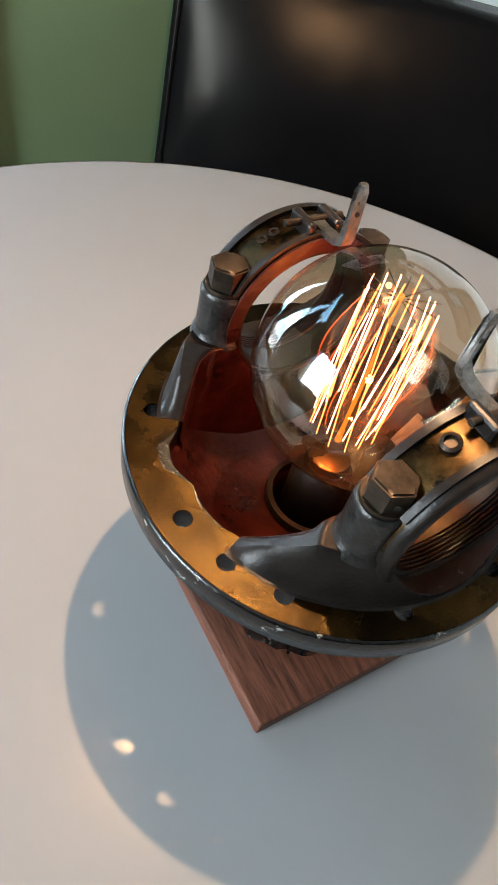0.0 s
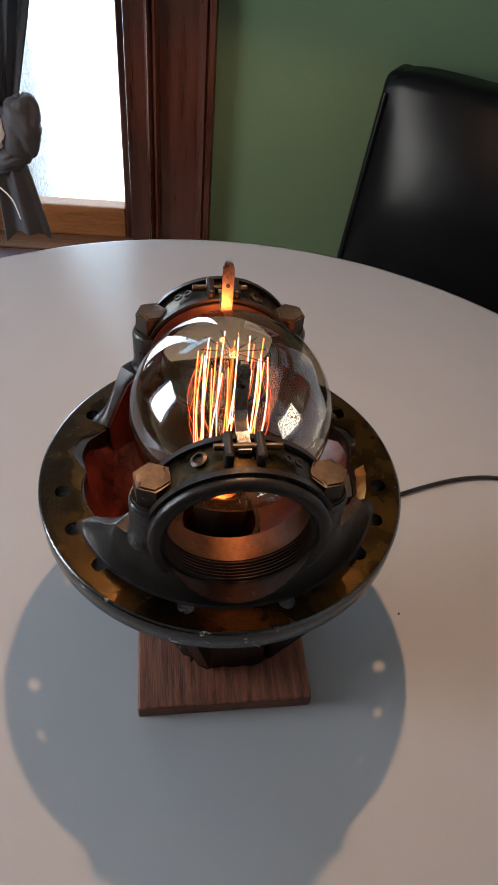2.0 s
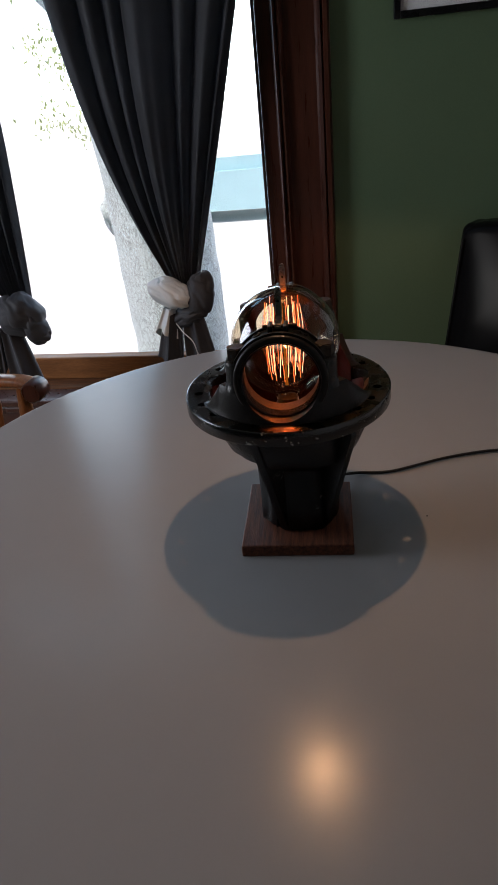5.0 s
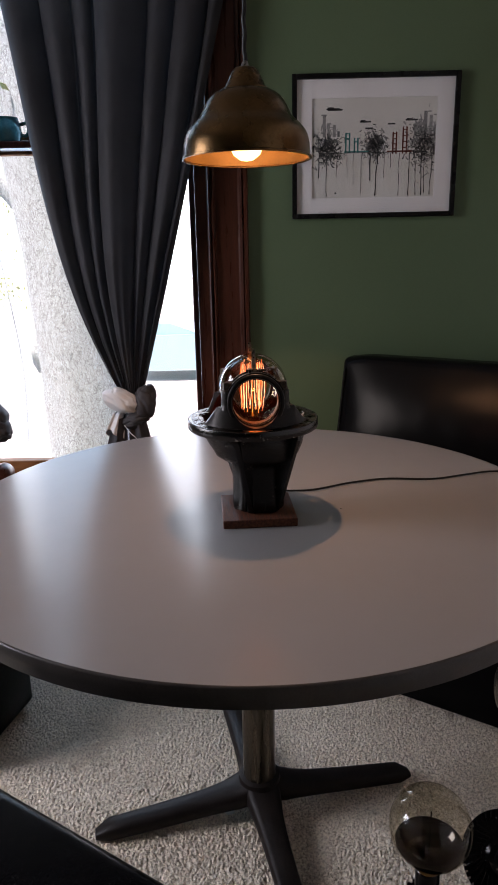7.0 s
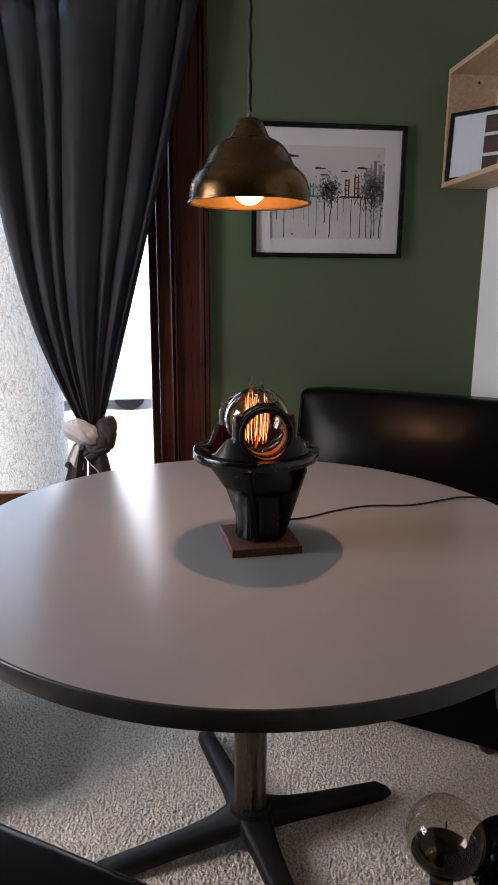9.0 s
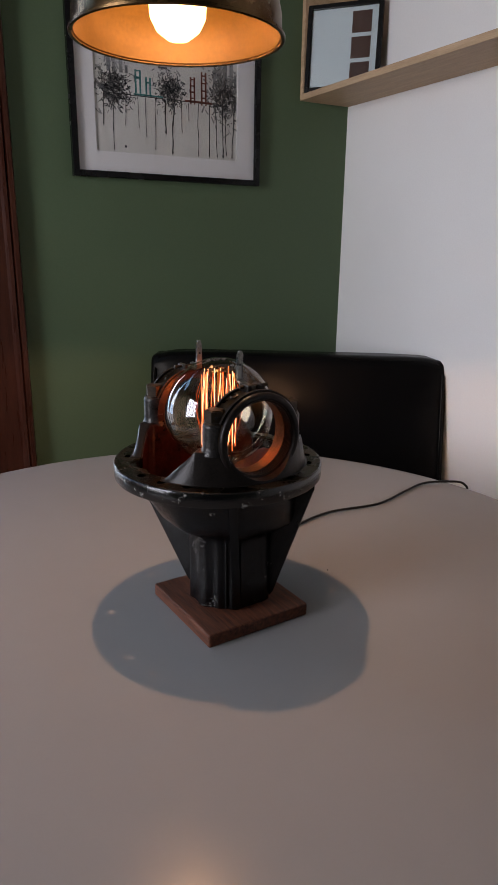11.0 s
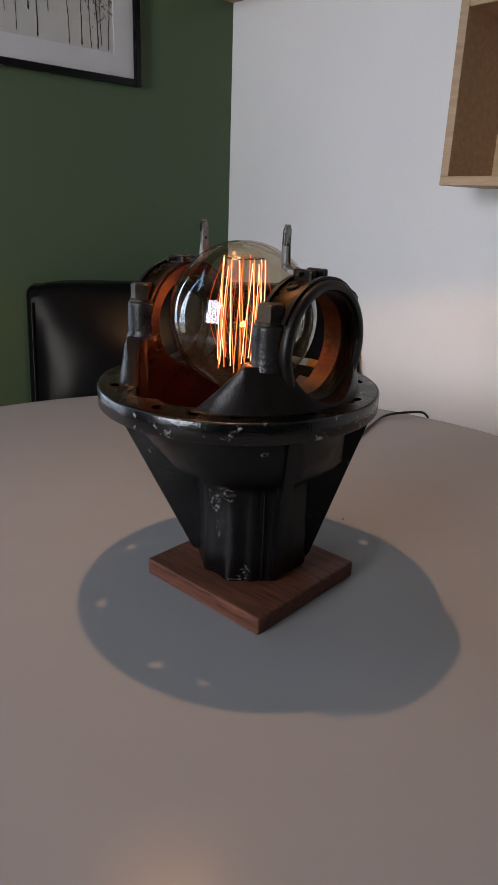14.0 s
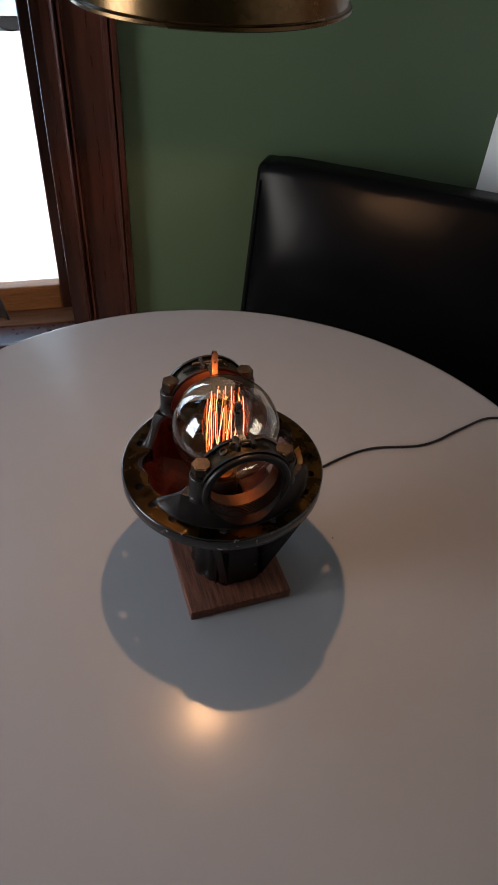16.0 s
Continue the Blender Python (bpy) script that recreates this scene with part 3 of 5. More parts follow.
part("window_frame", merge(box(WEST - 0.12, WEST - 0.06, -0.28, -0.22, 0.7, 2.05), box(WEST - 0.12, WEST - 0.06, 0.86, 0.92, 0.7, 2.05), box(WEST - 0.12, WEST - 0.06, -0.22, 0.86, 0.7, 0.76), box(WEST - 0.12, WEST - 0.06, -0.22, 0.86, 1.99, 2.05), box(WEST - 0.12, WEST - 0.06, -0.22, 0.86, 1.46, 1.50)), M["trim"], side)

# ---- outside ----
structure("ground", box(-60, 60, NORTH + 0.25, 90, -1.3, -1.2), M["pavement"], "pale sunlit paving outside the window", "ground")


def crown(bm, centre, spread, count, size, seed):
    rng = random.Random(seed)
    for _ in range(count):
        c = Vector(centre) + Vector((rng.gauss(0, spread[0]), rng.gauss(0, spread[1]), rng.gauss(0, spread[2])))
        e = Euler((rng.uniform(0, 6.3), rng.uniform(0, 6.3), rng.uniform(0, 6.3)))
        s = size * rng.uniform(0.6, 1.3)
        vs = [bm.verts.new(c + e.to_matrix() @ (Vector(p) * s)) for p in ((-1, 0, 0), (0, -0.4, 0.1), (1, 0, 0), (0, 0.4, 0.1))]
        bm.faces.new(vs)
    return bm


tree = thing("tree", pose(-0.59, 3.12, -1.2), "old tree with rough grey bark outside the window", "tree")
trunk_line = smooth_line([(-0.050, 0, 0), (-0.055, 0, 0.8), (-0.070, 0, 1.7), (-0.175, 0.05, 2.8), (-0.39, 0.1, 4.2)], 10)
trunk = tube(trunk_line, [0.322 - 0.047 * min(1, i / 14) - 0.001 * i for i in range(len(trunk_line))], 28)
for v in trunk.verts:
    a = math.atan2(v.co.y, v.co.x)
    v.co.x += 0.005 * math.sin(9 * a + 2 * v.co.z) + 0.012 * noise.noise(v.co * 6)
    v.co.y += 0.005 * math.cos(8 * a)
part("trunk", trunk, M["bark"], tree, "", 60)
burl = bmesh.new()
bmesh.ops.create_uvsphere(burl, u_segments=24, v_segments=16, radius=1.0)
for v in burl.verts:
    v.co *= 1 + 0.25 * noise.noise(v.co * 1.6)
part("burl", moved(burl, pose(-0.320, -0.04, 1.88) @ Matrix.Diagonal((0.046, 0.09, 0.105, 1))), M["bark"], tree, "", 60)
part("limb", tube(smooth_line([(-0.19, 0.03, 2.55), (-0.46, 0.08, 2.85), (-0.9, 0.2, 3.15), (-1.8, 0.2, 3.5)], 6), [0.11 - 0.004 * i for i in range(19)], 14), M["bark"], tree, "", 60)
part("limb", tube(smooth_line([(-0.2, 0.05, 3.2), (0.4, 0.3, 3.9), (1.2, 0.4, 4.5)], 6), [0.14 - 0.007 * i for i in range(13)], 14), M["bark"], tree, "", 60)
foliage = crown(bmesh.new(), (-1.6, 0.6, 3.9), (0.9, 0.6, 0.5), 700, 0.035, 3)
part("crown", crown(foliage, (0.4, 0.8, 4.6), (0.9, 0.6, 0.5), 700, 0.035, 4), M["leaf"], tree)


def shrub(x, y, w, h, seed):
    t = thing("shrub", pose(x, y, -1.2), "sunlit yellow-green garden shrub", "shrub", "garden shrubs")
    bm = bmesh.new()
    rng = random.Random(seed)
    for k in range(7):
        crown(bm, (rng.uniform(-w, w), rng.uniform(-0.2, 0.2), rng.uniform(0.3, 0.9) * h), (w * 0.25, 0.15, h * 0.16), 220, 0.026, seed * 10 + k)
    part("leaves", bm, M["leaf"], t)
    for k in range(4):
        part("stem", tube([(rng.uniform(-0.3, 0.3) * w, 0, 0), (rng.uniform(-0.7, 0.7) * w, 0, 0.6 * h)], 0.012, 6), M["bark"], t)


shrub(-3.0, 5.0, 0.24, 0.24, 1)
young = thing("young_tree", pose(-2.9, 8.0, -1.2), "slender young tree with sunlit yellow-green leaves", "tree")
part("trunk", tube(smooth_line([(0.1, 0, 0), (0.14, 0, 1.0), (0.05, 0, 2.0), (-0.1, 0, 3.2)], 6), [0.015 - 0.0004 * i for i in range(19)], 10), M["bark"], young, "", 60)
leaves = bmesh.new()
for k, (dx, dz) in enumerate(((0.0, 2.05), (-0.15, 2.65), (-0.5, 2.2), (-0.45, 2.9), (0.2, 3.1))):
    crown(leaves, (dx, 0, dz), (0.16, 0.15, 0.12), 160, 0.032, 40 + k)
part("crown", leaves, M["leaf"], young)
pot = thing("garden_pot", pose(-4.4, 4.95, -1.2), "turquoise glazed garden pot outside the window", "garden pot")
part("body", lathe([(0, 0), (0.11, 0), (0.17, 0.20), (0.18, 0.30), (0.165, 0.30), (0.15, 0.22), (0, 0.2)], 32), M["car_blue"], pot, "", 40)
# added glowing card in place of the bright hazy sky; also lights the window
structure("backdrop", box(-70, 70, 80, 80.5, -1.2, 45), M["glow_card"], "pale glowing card standing in for bright hazy sky far beyond the window", "backdrop")


def parked_car(m):
    car = thing("car", m, "blue car parked outside on the paving", "car")
    side_line = [(-1.9, 0.22), (-1.95, 0.62), (-1.8, 0.80), (-1.1, 0.90), (1.0, 0.92), (1.75, 0.84), (1.92, 0.66), (1.9, 0.22)]
    part("body", prism(side_line, -0.85, 0.85, "y"), M["car_blue"], car, "", 40)
    part("cabin", prism([(-1.05, 0.90), (-0.5, 1.13), (0.65, 1.14), (1.25, 0.91)], -0.72, 0.72, "y"), M["car_blue"], car, "low pale cabin")
    for x in (-1.45, 1.48):
        for y in (-0.72, 0.72):
            wheel = part("wheel", moved(lathe([(0.12, -0.1), (0.30, -0.1), (0.32, -0.07), (0.32, 0.07), (0.30, 0.1), (0.12, 0.1)], 28, closed=True), pose(x, y, 0.32, 90, 0, 0)), M["rubber"], car)
            part("rim", moved(cylinder(0.2, -0.08, 0.08, 20, 0.01), pose(x, y, 0.32, 90, 0, 0)), M["steel"], wheel)


parked_car(pose(-2.0, 13.2, -1.2, 0, 0, 1))

# ---- round table ----
TC = (0.348, 0.415)
table = thing("pedestal_table", pose(*TC, 0), "round pale grey laminate table on a four-star pedestal", "table")
R = 0.585
part("tabletop", lathe([(0, 0.712), (R - 0.0040, 0.712), (R - 0.0040, TABLE_Z), (0, TABLE_Z)], 160), M["laminate"], table, "pale grey satin laminate top", 40)
part("edge_band", lathe([(R - 0.0038, 0.7095), (R, 0.7105), (R + 0.001, 0.725), (R, 0.7375), (R - 0.0015, 0.7396), (R - 0.0038, 0.7399)], 160, closed=True), M["edge_band"], table, "dark brown edge band", 60)
part("underside", lathe([(0, 0.694), (0.2, 0.694), (0.205, 0.7115), (0, 0.7115)], 48), M["foot"], table)
part("column", lathe([(0.0355, 0.085), (0.0355, 0.70)], 40), M["column"], table, "brushed bronze steel column", 60)
part("collar", lathe([(0.036, 0.07), (0.048, 0.07), (0.045, 0.098), (0.036, 0.102)], 40, closed=True), M["foot"], table, "", 40)


def star_foot():
    """One arm of the base: a tapered, rounded beam that slopes to the floor."""
    bm = bmesh.new()
    rings = []
    for i in range(13):
        s = i / 12
        x = 0.025 + 0.338 * s
        top, bottom = 0.080 - 0.040 * s ** 0.8 + 0.018 * (1 - s) ** 9, 0.040 - 0.034 * s ** 0.7
        w = 0.029 - 0.007 * s + 0.016 * (1 - s) ** 8
        if i == 0:
            w = 0.040
        if i == 12:
            top, bottom, w = 0.026, 0.012, 0.012
        c, h = (top + bottom) / 2, (top - bottom) / 2
        rings.append([bm.verts.new((x, w * math.copysign(abs(math.cos(a)) ** 0.6, math.cos(a)), c + h * math.copysign(abs(math.sin(a)) ** 0.6, math.sin(a)))) for a in [2 * math.pi * k / 16 for k in range(16)]])
    for a, b in zip(rings, rings[1:]):
        for k in range(16):
            bm.faces.new((a[k], a[(k + 1) % 16], b[(k + 1) % 16], b[k]))
    bm.faces.new(rings[0]), bm.faces.new(rings[-1])
    return bm


for k in range(4):
    part("foot", moved(star_foot(), pose(0, 0, 0, 0, 0, 13.5 + 90 * k)), M["foot"], table, "", 50)
    part("glide", moved(cylinder(0.012, 0.0, 0.014, 14, 0.002), pose(0, 0, 0, 0, 0, 13.5 + 90 * k) @ pose(0.345, 0, 0)), M["rubber"], table)


# ---- desk lamp made from an axle housing ----
lamp_ob = thing("desk_lamp", pose(*LAMP, TABLE_Z, 0, 0, 4.5), "lamp of black cast iron axle housing with lit amber globe bulb", "lamp")
FT, FB = 0.184, 0.1675
BX, BY = 0.0085, -0.0125
BORE_Z, BORE_R = 0.2275, 0.0410

base = part("base_board", moved(box(-0.0665, 0.0665, -0.0685, 0.0685, 0.0, 0.0155, 0.0018, 2), pose(0.0048, -0.0177, 0)), M["walnut"], lamp_ob, "square walnut base board with eased edges")


def barrel_wobble(a, r, z):
    d = math.degrees(a)
    lobes = 0.0
    if z < 0.135:
        for centre, width, size in ((-160, 17, 0.0048), (-137, 8, 0.0016), (-112, 11, 0.0042), (-60, 22, 0.005), (30, 26, 0.006), (110, 24, 0.006), (168, 12, 0.003)):
            off = (d - centre + 180) % 360 - 180
            lobes += size * math.exp(-(off / width) ** 2 * 2)
    rough = 0.0011 * noise.noise((9 * math.cos(a), 9 * math.sin(a), 60 * z)) + 0.0005 * noise.noise((30 * math.cos(a), 30 * math.sin(a), 240 * z))
    return r + lobes + rough


housing = lathe([(0, 0.0158), (0.0435, 0.0158), (0.0462, 0.018), (0.0462, 0.04), (0.0460, 0.06), (0.0462, 0.08), (0.0468, 0.098), (0.0495, 0.106), (0.062, 0.112), (0.075, 0.122), (0.085, 0.137), (0.091, 0.152), (0.0935, FB - 0.0003)], 96, wobble=barrel_wobble)
for v in housing.verts:
    blend = max(0.0, min(1.0, (0.165 - v.co.z) / 0.05))
    v.co.x += BX * blend
    v.co.y += BY * blend
part("housing", housing, M["cast"], lamp_ob, "rough black painted cast iron body", 50)


def rib(az, top, low, thick=0.0075, foot_z=0.022):
    outline = [(0.0930, FB - 0.0005), (top, FB - 0.0005), (top, FB - 0.008), (low + 0.003, foot_z + 0.004), (low, foot_z), (0.036, foot_z), (0.036, 0.097), (0.056, 0.1095), (0.0710, 0.1205), (0.0820, 0.1355), (0.0885, 0.1505)]
    bm = prism(outline, -thick / 2, thick / 2, "y")
    bmesh.ops.bevel(bm, geom=[e for e in bm.edges if e.calc_length() > 0.003], offset=0.0009, segments=1, affect="EDGES")
    moved(bm, pose(0, 0, 0, 0, 0, az))
    for v in bm.verts:
        blend = max(0.0, min(1.0, (0.165 - v.co.z) / 0.05))
        v.co.x += BX * blend
        v.co.y += BY * blend
    return bm


for az, top, low in ((-112, 0.097, 0.050), (-50, 0.113, 0.052), (128, 0.113, 0.052), (42, 0.106, 0.050)):
    part("rib", rib(az, top, low), M["cast"], lamp_ob, "", 30)
part("casting_seam", moved(box(0.044, 0.0498, -0.0011, 0.0011, 0.018, 0.10, 0.0008), pose(BX, BY, 0, 0, 0, -126)), M["cast"], lamp_ob)


def flange_plate(r_in, r_out, holes, hole_r, z0, z1, round_edge, bite=1.0):
    """A flat ring with round holes: sectors with a hole are meshed from their rim to the hole, the rest as plain quads."""
    bm = bmesh.new()
    half = math.degrees(0.0085 / 0.1035)
    marks = sorted(holes)
    rad = [r_in + (r_out - r_in) * k / 6 for k in range(7)]
    notches = ((166, 9.0, 0.0125), (18, 9.0, 0.0105), (-19, 5.0, 0.003), (190, 9.0, 0.0040))

    def at(r, d):
        inward = (r_out - r) / (r_out - r_in)
        for c, w, deep in notches:
            off = (d - c + 180) % 360 - 180
            r += bite * deep * inward * math.exp(-(off / w) ** 4)
        return bm.verts.new((r * math.cos(radians(d)), r * math.sin(radians(d)), z0))

    for i, h in enumerate(marks):
        lo, hi = h - half, h + half
        nxt = marks[(i + 1) % len(marks)] + (360 if i == len(marks) - 1 else 0) - half
        rim = [(rad[0], lo + (hi - lo) * k / 6) for k in range(6)] + [(rad[k], hi) for k in range(6)] + [(rad[6], hi - (hi - lo) * k / 6) for k in range(6)] + [(rad[6 - k], lo) for k in range(6)]
        outer = [at(*p) for p in rim]
        c = Vector((0.1035 * math.cos(radians(h)), 0.1035 * math.sin(radians(h)), z0))
        inner = []
        for v in outer:
            d = (v.co - c).normalized()
            inner.append(bm.verts.new(c + d * hole_r))
        for k in range(24):
            bm.faces.new((outer[k], outer[(k + 1) % 24], inner[(k + 1) % 24], inner[k]))
        n = max(2, int((nxt - hi) / 4))
        grid = [[at(r, hi + (nxt - hi) * k / n) for r in rad] for k in range(n + 1)]
        for a, b in zip(grid, grid[1:]):
            for k in range(6):
                bm.faces.new((a[k], a[k + 1], b[k + 1], b[k]))
    bmesh.ops.remove_doubles(bm, verts=bm.verts, dist=1e-5)
    got = bmesh.ops.extrude_face_region(bm, geom=bm.faces[:])
    top = [v for v in got["geom"] if isinstance(v, bmesh.types.BMVert)]
    bmesh.ops.translate(bm, verts=top, vec=(0, 0, z1 - z0))
    edge = [e for e in bm.edges if all(abs(v.co.xy.length - r_out) < 1e-4 for v in e.verts) and abs(e.verts[0].co.z - e.verts[1].co.z) < 1e-6]
    if round_edge:
        bmesh.ops.bevel(bm, geom=edge, offset=round_edge, segments=2, profile=0.6, affect="EDGES")
    return bm


HOLES = [-9, -25.5, -42, -74, -106, -138, -155, -172, 148, 106, 74, 31]
part("flange", flange_plate(0.0885, 0.1167, HOLES, 0.0050, FT - 0.0008, FT, 0.0), M["bronze"], lamp_ob, "bronzed flange with a ring of bolt holes", 40)
part("flange_body", flange_plate(0.0885, 0.1168, HOLES, 0.0062, FB, FT - 0.0009, 0.0, 0.5), M["cast"], lamp_ob, "black flange body", 40)
part("flange_rim", lathe([(0.1166, FB), (0.1176, FB), (0.1186, FB + 0.0012), (0.1187, FT - 0.0016), (0.1180, FT - 0.0003), (0.1170, FT), (0.1166, FT - 0.0004)], 128, closed=True), M["cast_rim"], lamp_ob, "chipped black rim of the flange", 50)

# inside of the bowl, with the pinion bore in its floor
part("bowl", lathe([(0.0962, FT - 0.0012), (0.0945, 0.1760), (0.0895, 0.1690), (0.080, 0.152), (0.062, 0.136), (0.040, 0.128), (0.0265, 0.125), (0.0255, 0.122), (0.0255, 0.085), (0, 0.085)], 64, wobble=lambda a, r, z: r + (0.0012 * math.sin(5 * a) if r > 0.05 else 0)), M["red"], lamp_ob, "dark red oxide painted bowl", 50)
part("pinion_collar", lathe([(0.0262, 0.1265), (0.030, 0.1265), (0.0295, 0.1315), (0.0262, 0.1315)], 40, closed=True), M["iron"], lamp_ob, "", 40)


LEDGE = 0.2175


def bowl_height(r):
    """Height of the painted bowl at a radius."""
    line = ((0.040, 0.128), (0.062, 0.136), (0.080, 0.152), (0.089, 0.172))
    for (r0, z0), (r1, z1) in zip(line, line[1:]):
        if r <= r1:
            return z0 + (z1 - z0) * (r - r0) / (r1 - r0)
    return 0.172


def foot_columns(left, right, n=150):
    """Azimuth, inner radius, top height and run-out of the pedestal foot from its left toe to its right one."""
    for i in range(n + 1):
        d = left + (right - left) * i / n
        f = max(0.0, (-135 - d) / (-135 - left), (d + 45) / (right + 45))
        top = FT + 0.0006 + (LEDGE - FT) * (0.94 * (1 - f) + 0.06 * (1 - f) ** 6)
        a = radians(d)
        yield a, min(0.0570 / abs(math.sin(a)), 0.0840 + 0.0035 * f), top, f


def under_bore(x, z, clear):
    r = BORE_R + clear
    return min(z, BORE_Z - math.sqrt(r * r - x * x)) if abs(x) < r else z


def pedestal_foot(left, right):
    """The cast foot: a curved wall with a level ledge under the bosses, battered outside, hollowed by the bore, running out in two toes."""
    bm = bmesh.new()
    cols = []
    for a, r_in, top, f in foot_columns(left, right):
        r_top, r_out = max(r_in + 0.0030, 0.0955 - 0.0040 * f), 0.1012 - 0.0020 * f
        rows = [(r_in, bowl_height(r_in) - 0.004), (r_in, top - 0.0014), (r_in + 0.0004, top - 0.0005), (r_in + 0.0014, top)]
        rows += [(r_in + 0.0014 + (r_top - r_in - 0.0024) * k / 5, top) for k in range(1, 6)]
        for k in range(1, 9):
            t = k / 8
            rows.append((r_top + (r_out - r_top) * t ** 0.9, FT + 0.0004 + (top - FT - 0.0004) * (0.93 * (1 - t) + 0.07 * (1 - t) ** 6)))
        rows.append((r_out + 0.0016, FT + 0.0001))
        col = []
        for r, z in rows:
            p = Vector((r * math.cos(a), r * math.sin(a), 0))
            z = z + 0.0004 * noise.noise(p * 160) if z > FT + 0.002 else z
            p.z = under_bore(p.x, z, 0.0004) if z > 0.18 else z
            col.append(bm.verts.new(p))
        cols.append(col)
    for p, q in zip(cols, cols[1:]):
        for k in range(len(p) - 1):
            bm.faces.new((p[k], p[k + 1], q[k + 1], q[k]))
    bm.faces.new(cols[0]), bm.faces.new(cols[-1])
    return bm


def painted_face(left, right):
    """The red paint on the inner side of the foot."""
    bm = bmesh.new()
    cols = []
    for a, r_in, top, f in foot_columns(left, right):
        top = under_bore((r_in - 0.001) * math.cos(a), top, 0.0012)
        low = bowl_height(r_in) - 0.006
        cols.append([bm.verts.new((r * math.cos(a), r * math.sin(a), z)) for r, z in ((r_in - 0.0030, low), (r_in - 0.0010, low + 0.006), (r_in - 0.0010, max(low + 0.007, top - 0.0018)), (r_in - 0.0003, max(low + 0.0075, top - 0.0012)), (r_in + 0.0010, max(low + 0.0075, top - 0.0016)))])
    for p, q in zip(cols, cols[1:]):
        for k in range(4):
            bm.faces.new((p[k], p[k + 1], q[k + 1], q[k]))
    return bm


def half_ring(r_out, r_in, y0, y1):
    """Lower half of the ring round the bore."""
    return prism(arc(r_out, 180, 360, 36, 0, BORE_Z) + arc(r_in, 360, 180, 24, 0, BORE_Z), y0, y1, "y")


def cap_outline():
    outer = arc(0.0488, 180, 0, 36, 0, BORE_Z)
    inner = arc(BORE_R, 0, 180, 24, 0, BORE_Z)
    return [(x, max(z, BORE_Z + 0.0006)) for x, z in outer + inner]


def bolt_head():
    """Hex head with a chamfered top, on a washer face, and a wire hole drilled in one flat."""
    hexagon = [(0.0105 * math.cos(radians(60 * k)), 0.0105 * math.sin(radians(60 * k))) for k in range(6)]
    bm = prism(hexagon, 0.2485, 0.2612)
    bmesh.ops.bevel(bm, geom=[e for e in bm.edges if abs(e.verts[0].co.z - 0.2612) < 1e-5 and abs(e.verts[1].co.z - 0.2612) < 1e-5], offset=0.0010, segments=2, affect="EDGES")
    return merge(bm, cylinder(0.0112, 0.2466, 0.2488, 24))


def bearing_end(s):
    """One bearing pedestal with its cap; s is -1 on the south side and 1 on the north side."""
    def flip(bm):
        return moved(bm, pose(0, 0, 0, 0, 0, 180 if s > 0 else 0))

    ends = (-157, -17) if s < 0 else (-150, -29)
    ped = part("pedestal", flip(pedestal_foot(*ends)), M["iron"], lamp_ob, "dark cast bearing pedestal", 38)
    part("inner_face", flip(merge(painted_face(*ends), half_ring(0.0482, 0.0412, -0.0584, -0.0568))), M["red"], ped, "red painted inner face", 40)
    part("lower_ring", flip(half_ring(0.0488, BORE_R, -0.0855, -0.0585)), M["iron"], ped, "", 35)
    cap = part("bearing_cap", flip(prism(cap_outline(), -0.0855, -0.0585, "y")), M["cap"], lamp_ob, "arched bearing cap with cast marks", 35)
    part("cap_face", flip(prism([(x * 0.985, z) for x, z in cap_outline()], -0.0584, -0.0570, "y")), M["red"], cap, "red painted inner face", 35)
    for y0, y1 in ((-0.0850, -0.0815), (-0.0622, -0.0587)):
        ridge = arc(0.0513, 156, 24, 30, 0, BORE_Z) + arc(0.0484, 24, 156, 30, 0, BORE_Z)
        part("ridge", flip(prism(ridge, y0, y1, "y")), M["iron"], cap, "raised edge of the bearing cap", 35)
    for x in (-0.0452, 0.0452):
        boss = lathe([(0, LEDGE - 0.003), (0.0150, LEDGE - 0.003), (0.0144, LEDGE + 0.0005), (0.0134, LEDGE + 0.0022)] + [(0.0129, LEDGE + 0.0026 + 0.0017 * k) for k in range(1, 15)] + [(0.0127, 0.2455), (0.0118, 0.2466), (0, 0.2466)], 48, wobble=lambda a, r, z: r + 0.00012 * math.sin(3 * a + 190 * z) if 0.002 < r else r)
        moved(boss, pose(x, -0.0705, 0))
        for v in boss.verts:
            away = math.hypot(v.co.x, v.co.z - BORE_Z)
            if away < 0.0422:
                v.co.x = math.copysign(math.sqrt(max(0.0, 0.0422 ** 2 - (v.co.z - BORE_Z) ** 2)), x)
        part("bolt_boss", flip(boss), M["hammered"], cap, "", 40)
        b = part("bolt", flip(moved(bolt_head(), pose(x, -0.0705, 0, 0, 0, 12 if x > 0 else -20))), M["bolt"], cap, "oxidised hex bolt", 30)
        part("drilled_hole", flip(moved(cylinder(0.0014, 0, 0.0004, 12), pose(x - 0.004, -0.0800, 0.2545, 90, 0, -25))), M["rubber"], b)
    turn_y = Matrix.Translation((0, 0, BORE_Z)) @ pose(0, 0, 0, -90, 0, 0)
    part("front_collar", flip(moved(lathe([(0.0412, -0.0845), (0.0412, -0.0878), (0.0422, -0.0895), (0.0449, -0.0903), (0.0476, -0.0895), (0.0489, -0.0878), (0.0489, -0.0845)], 72, closed=True), turn_y)), M["iron"], cap, "dark collar round the bore", 40)
    rings = []
    for k in range(6):
        y = -0.0868 + 0.0021 * k
        rings += [(BORE_R - 0.0001, y), (BORE_R - 0.0016, y + 0.0007), (BORE_R - 0.0016, y + 0.0013)]
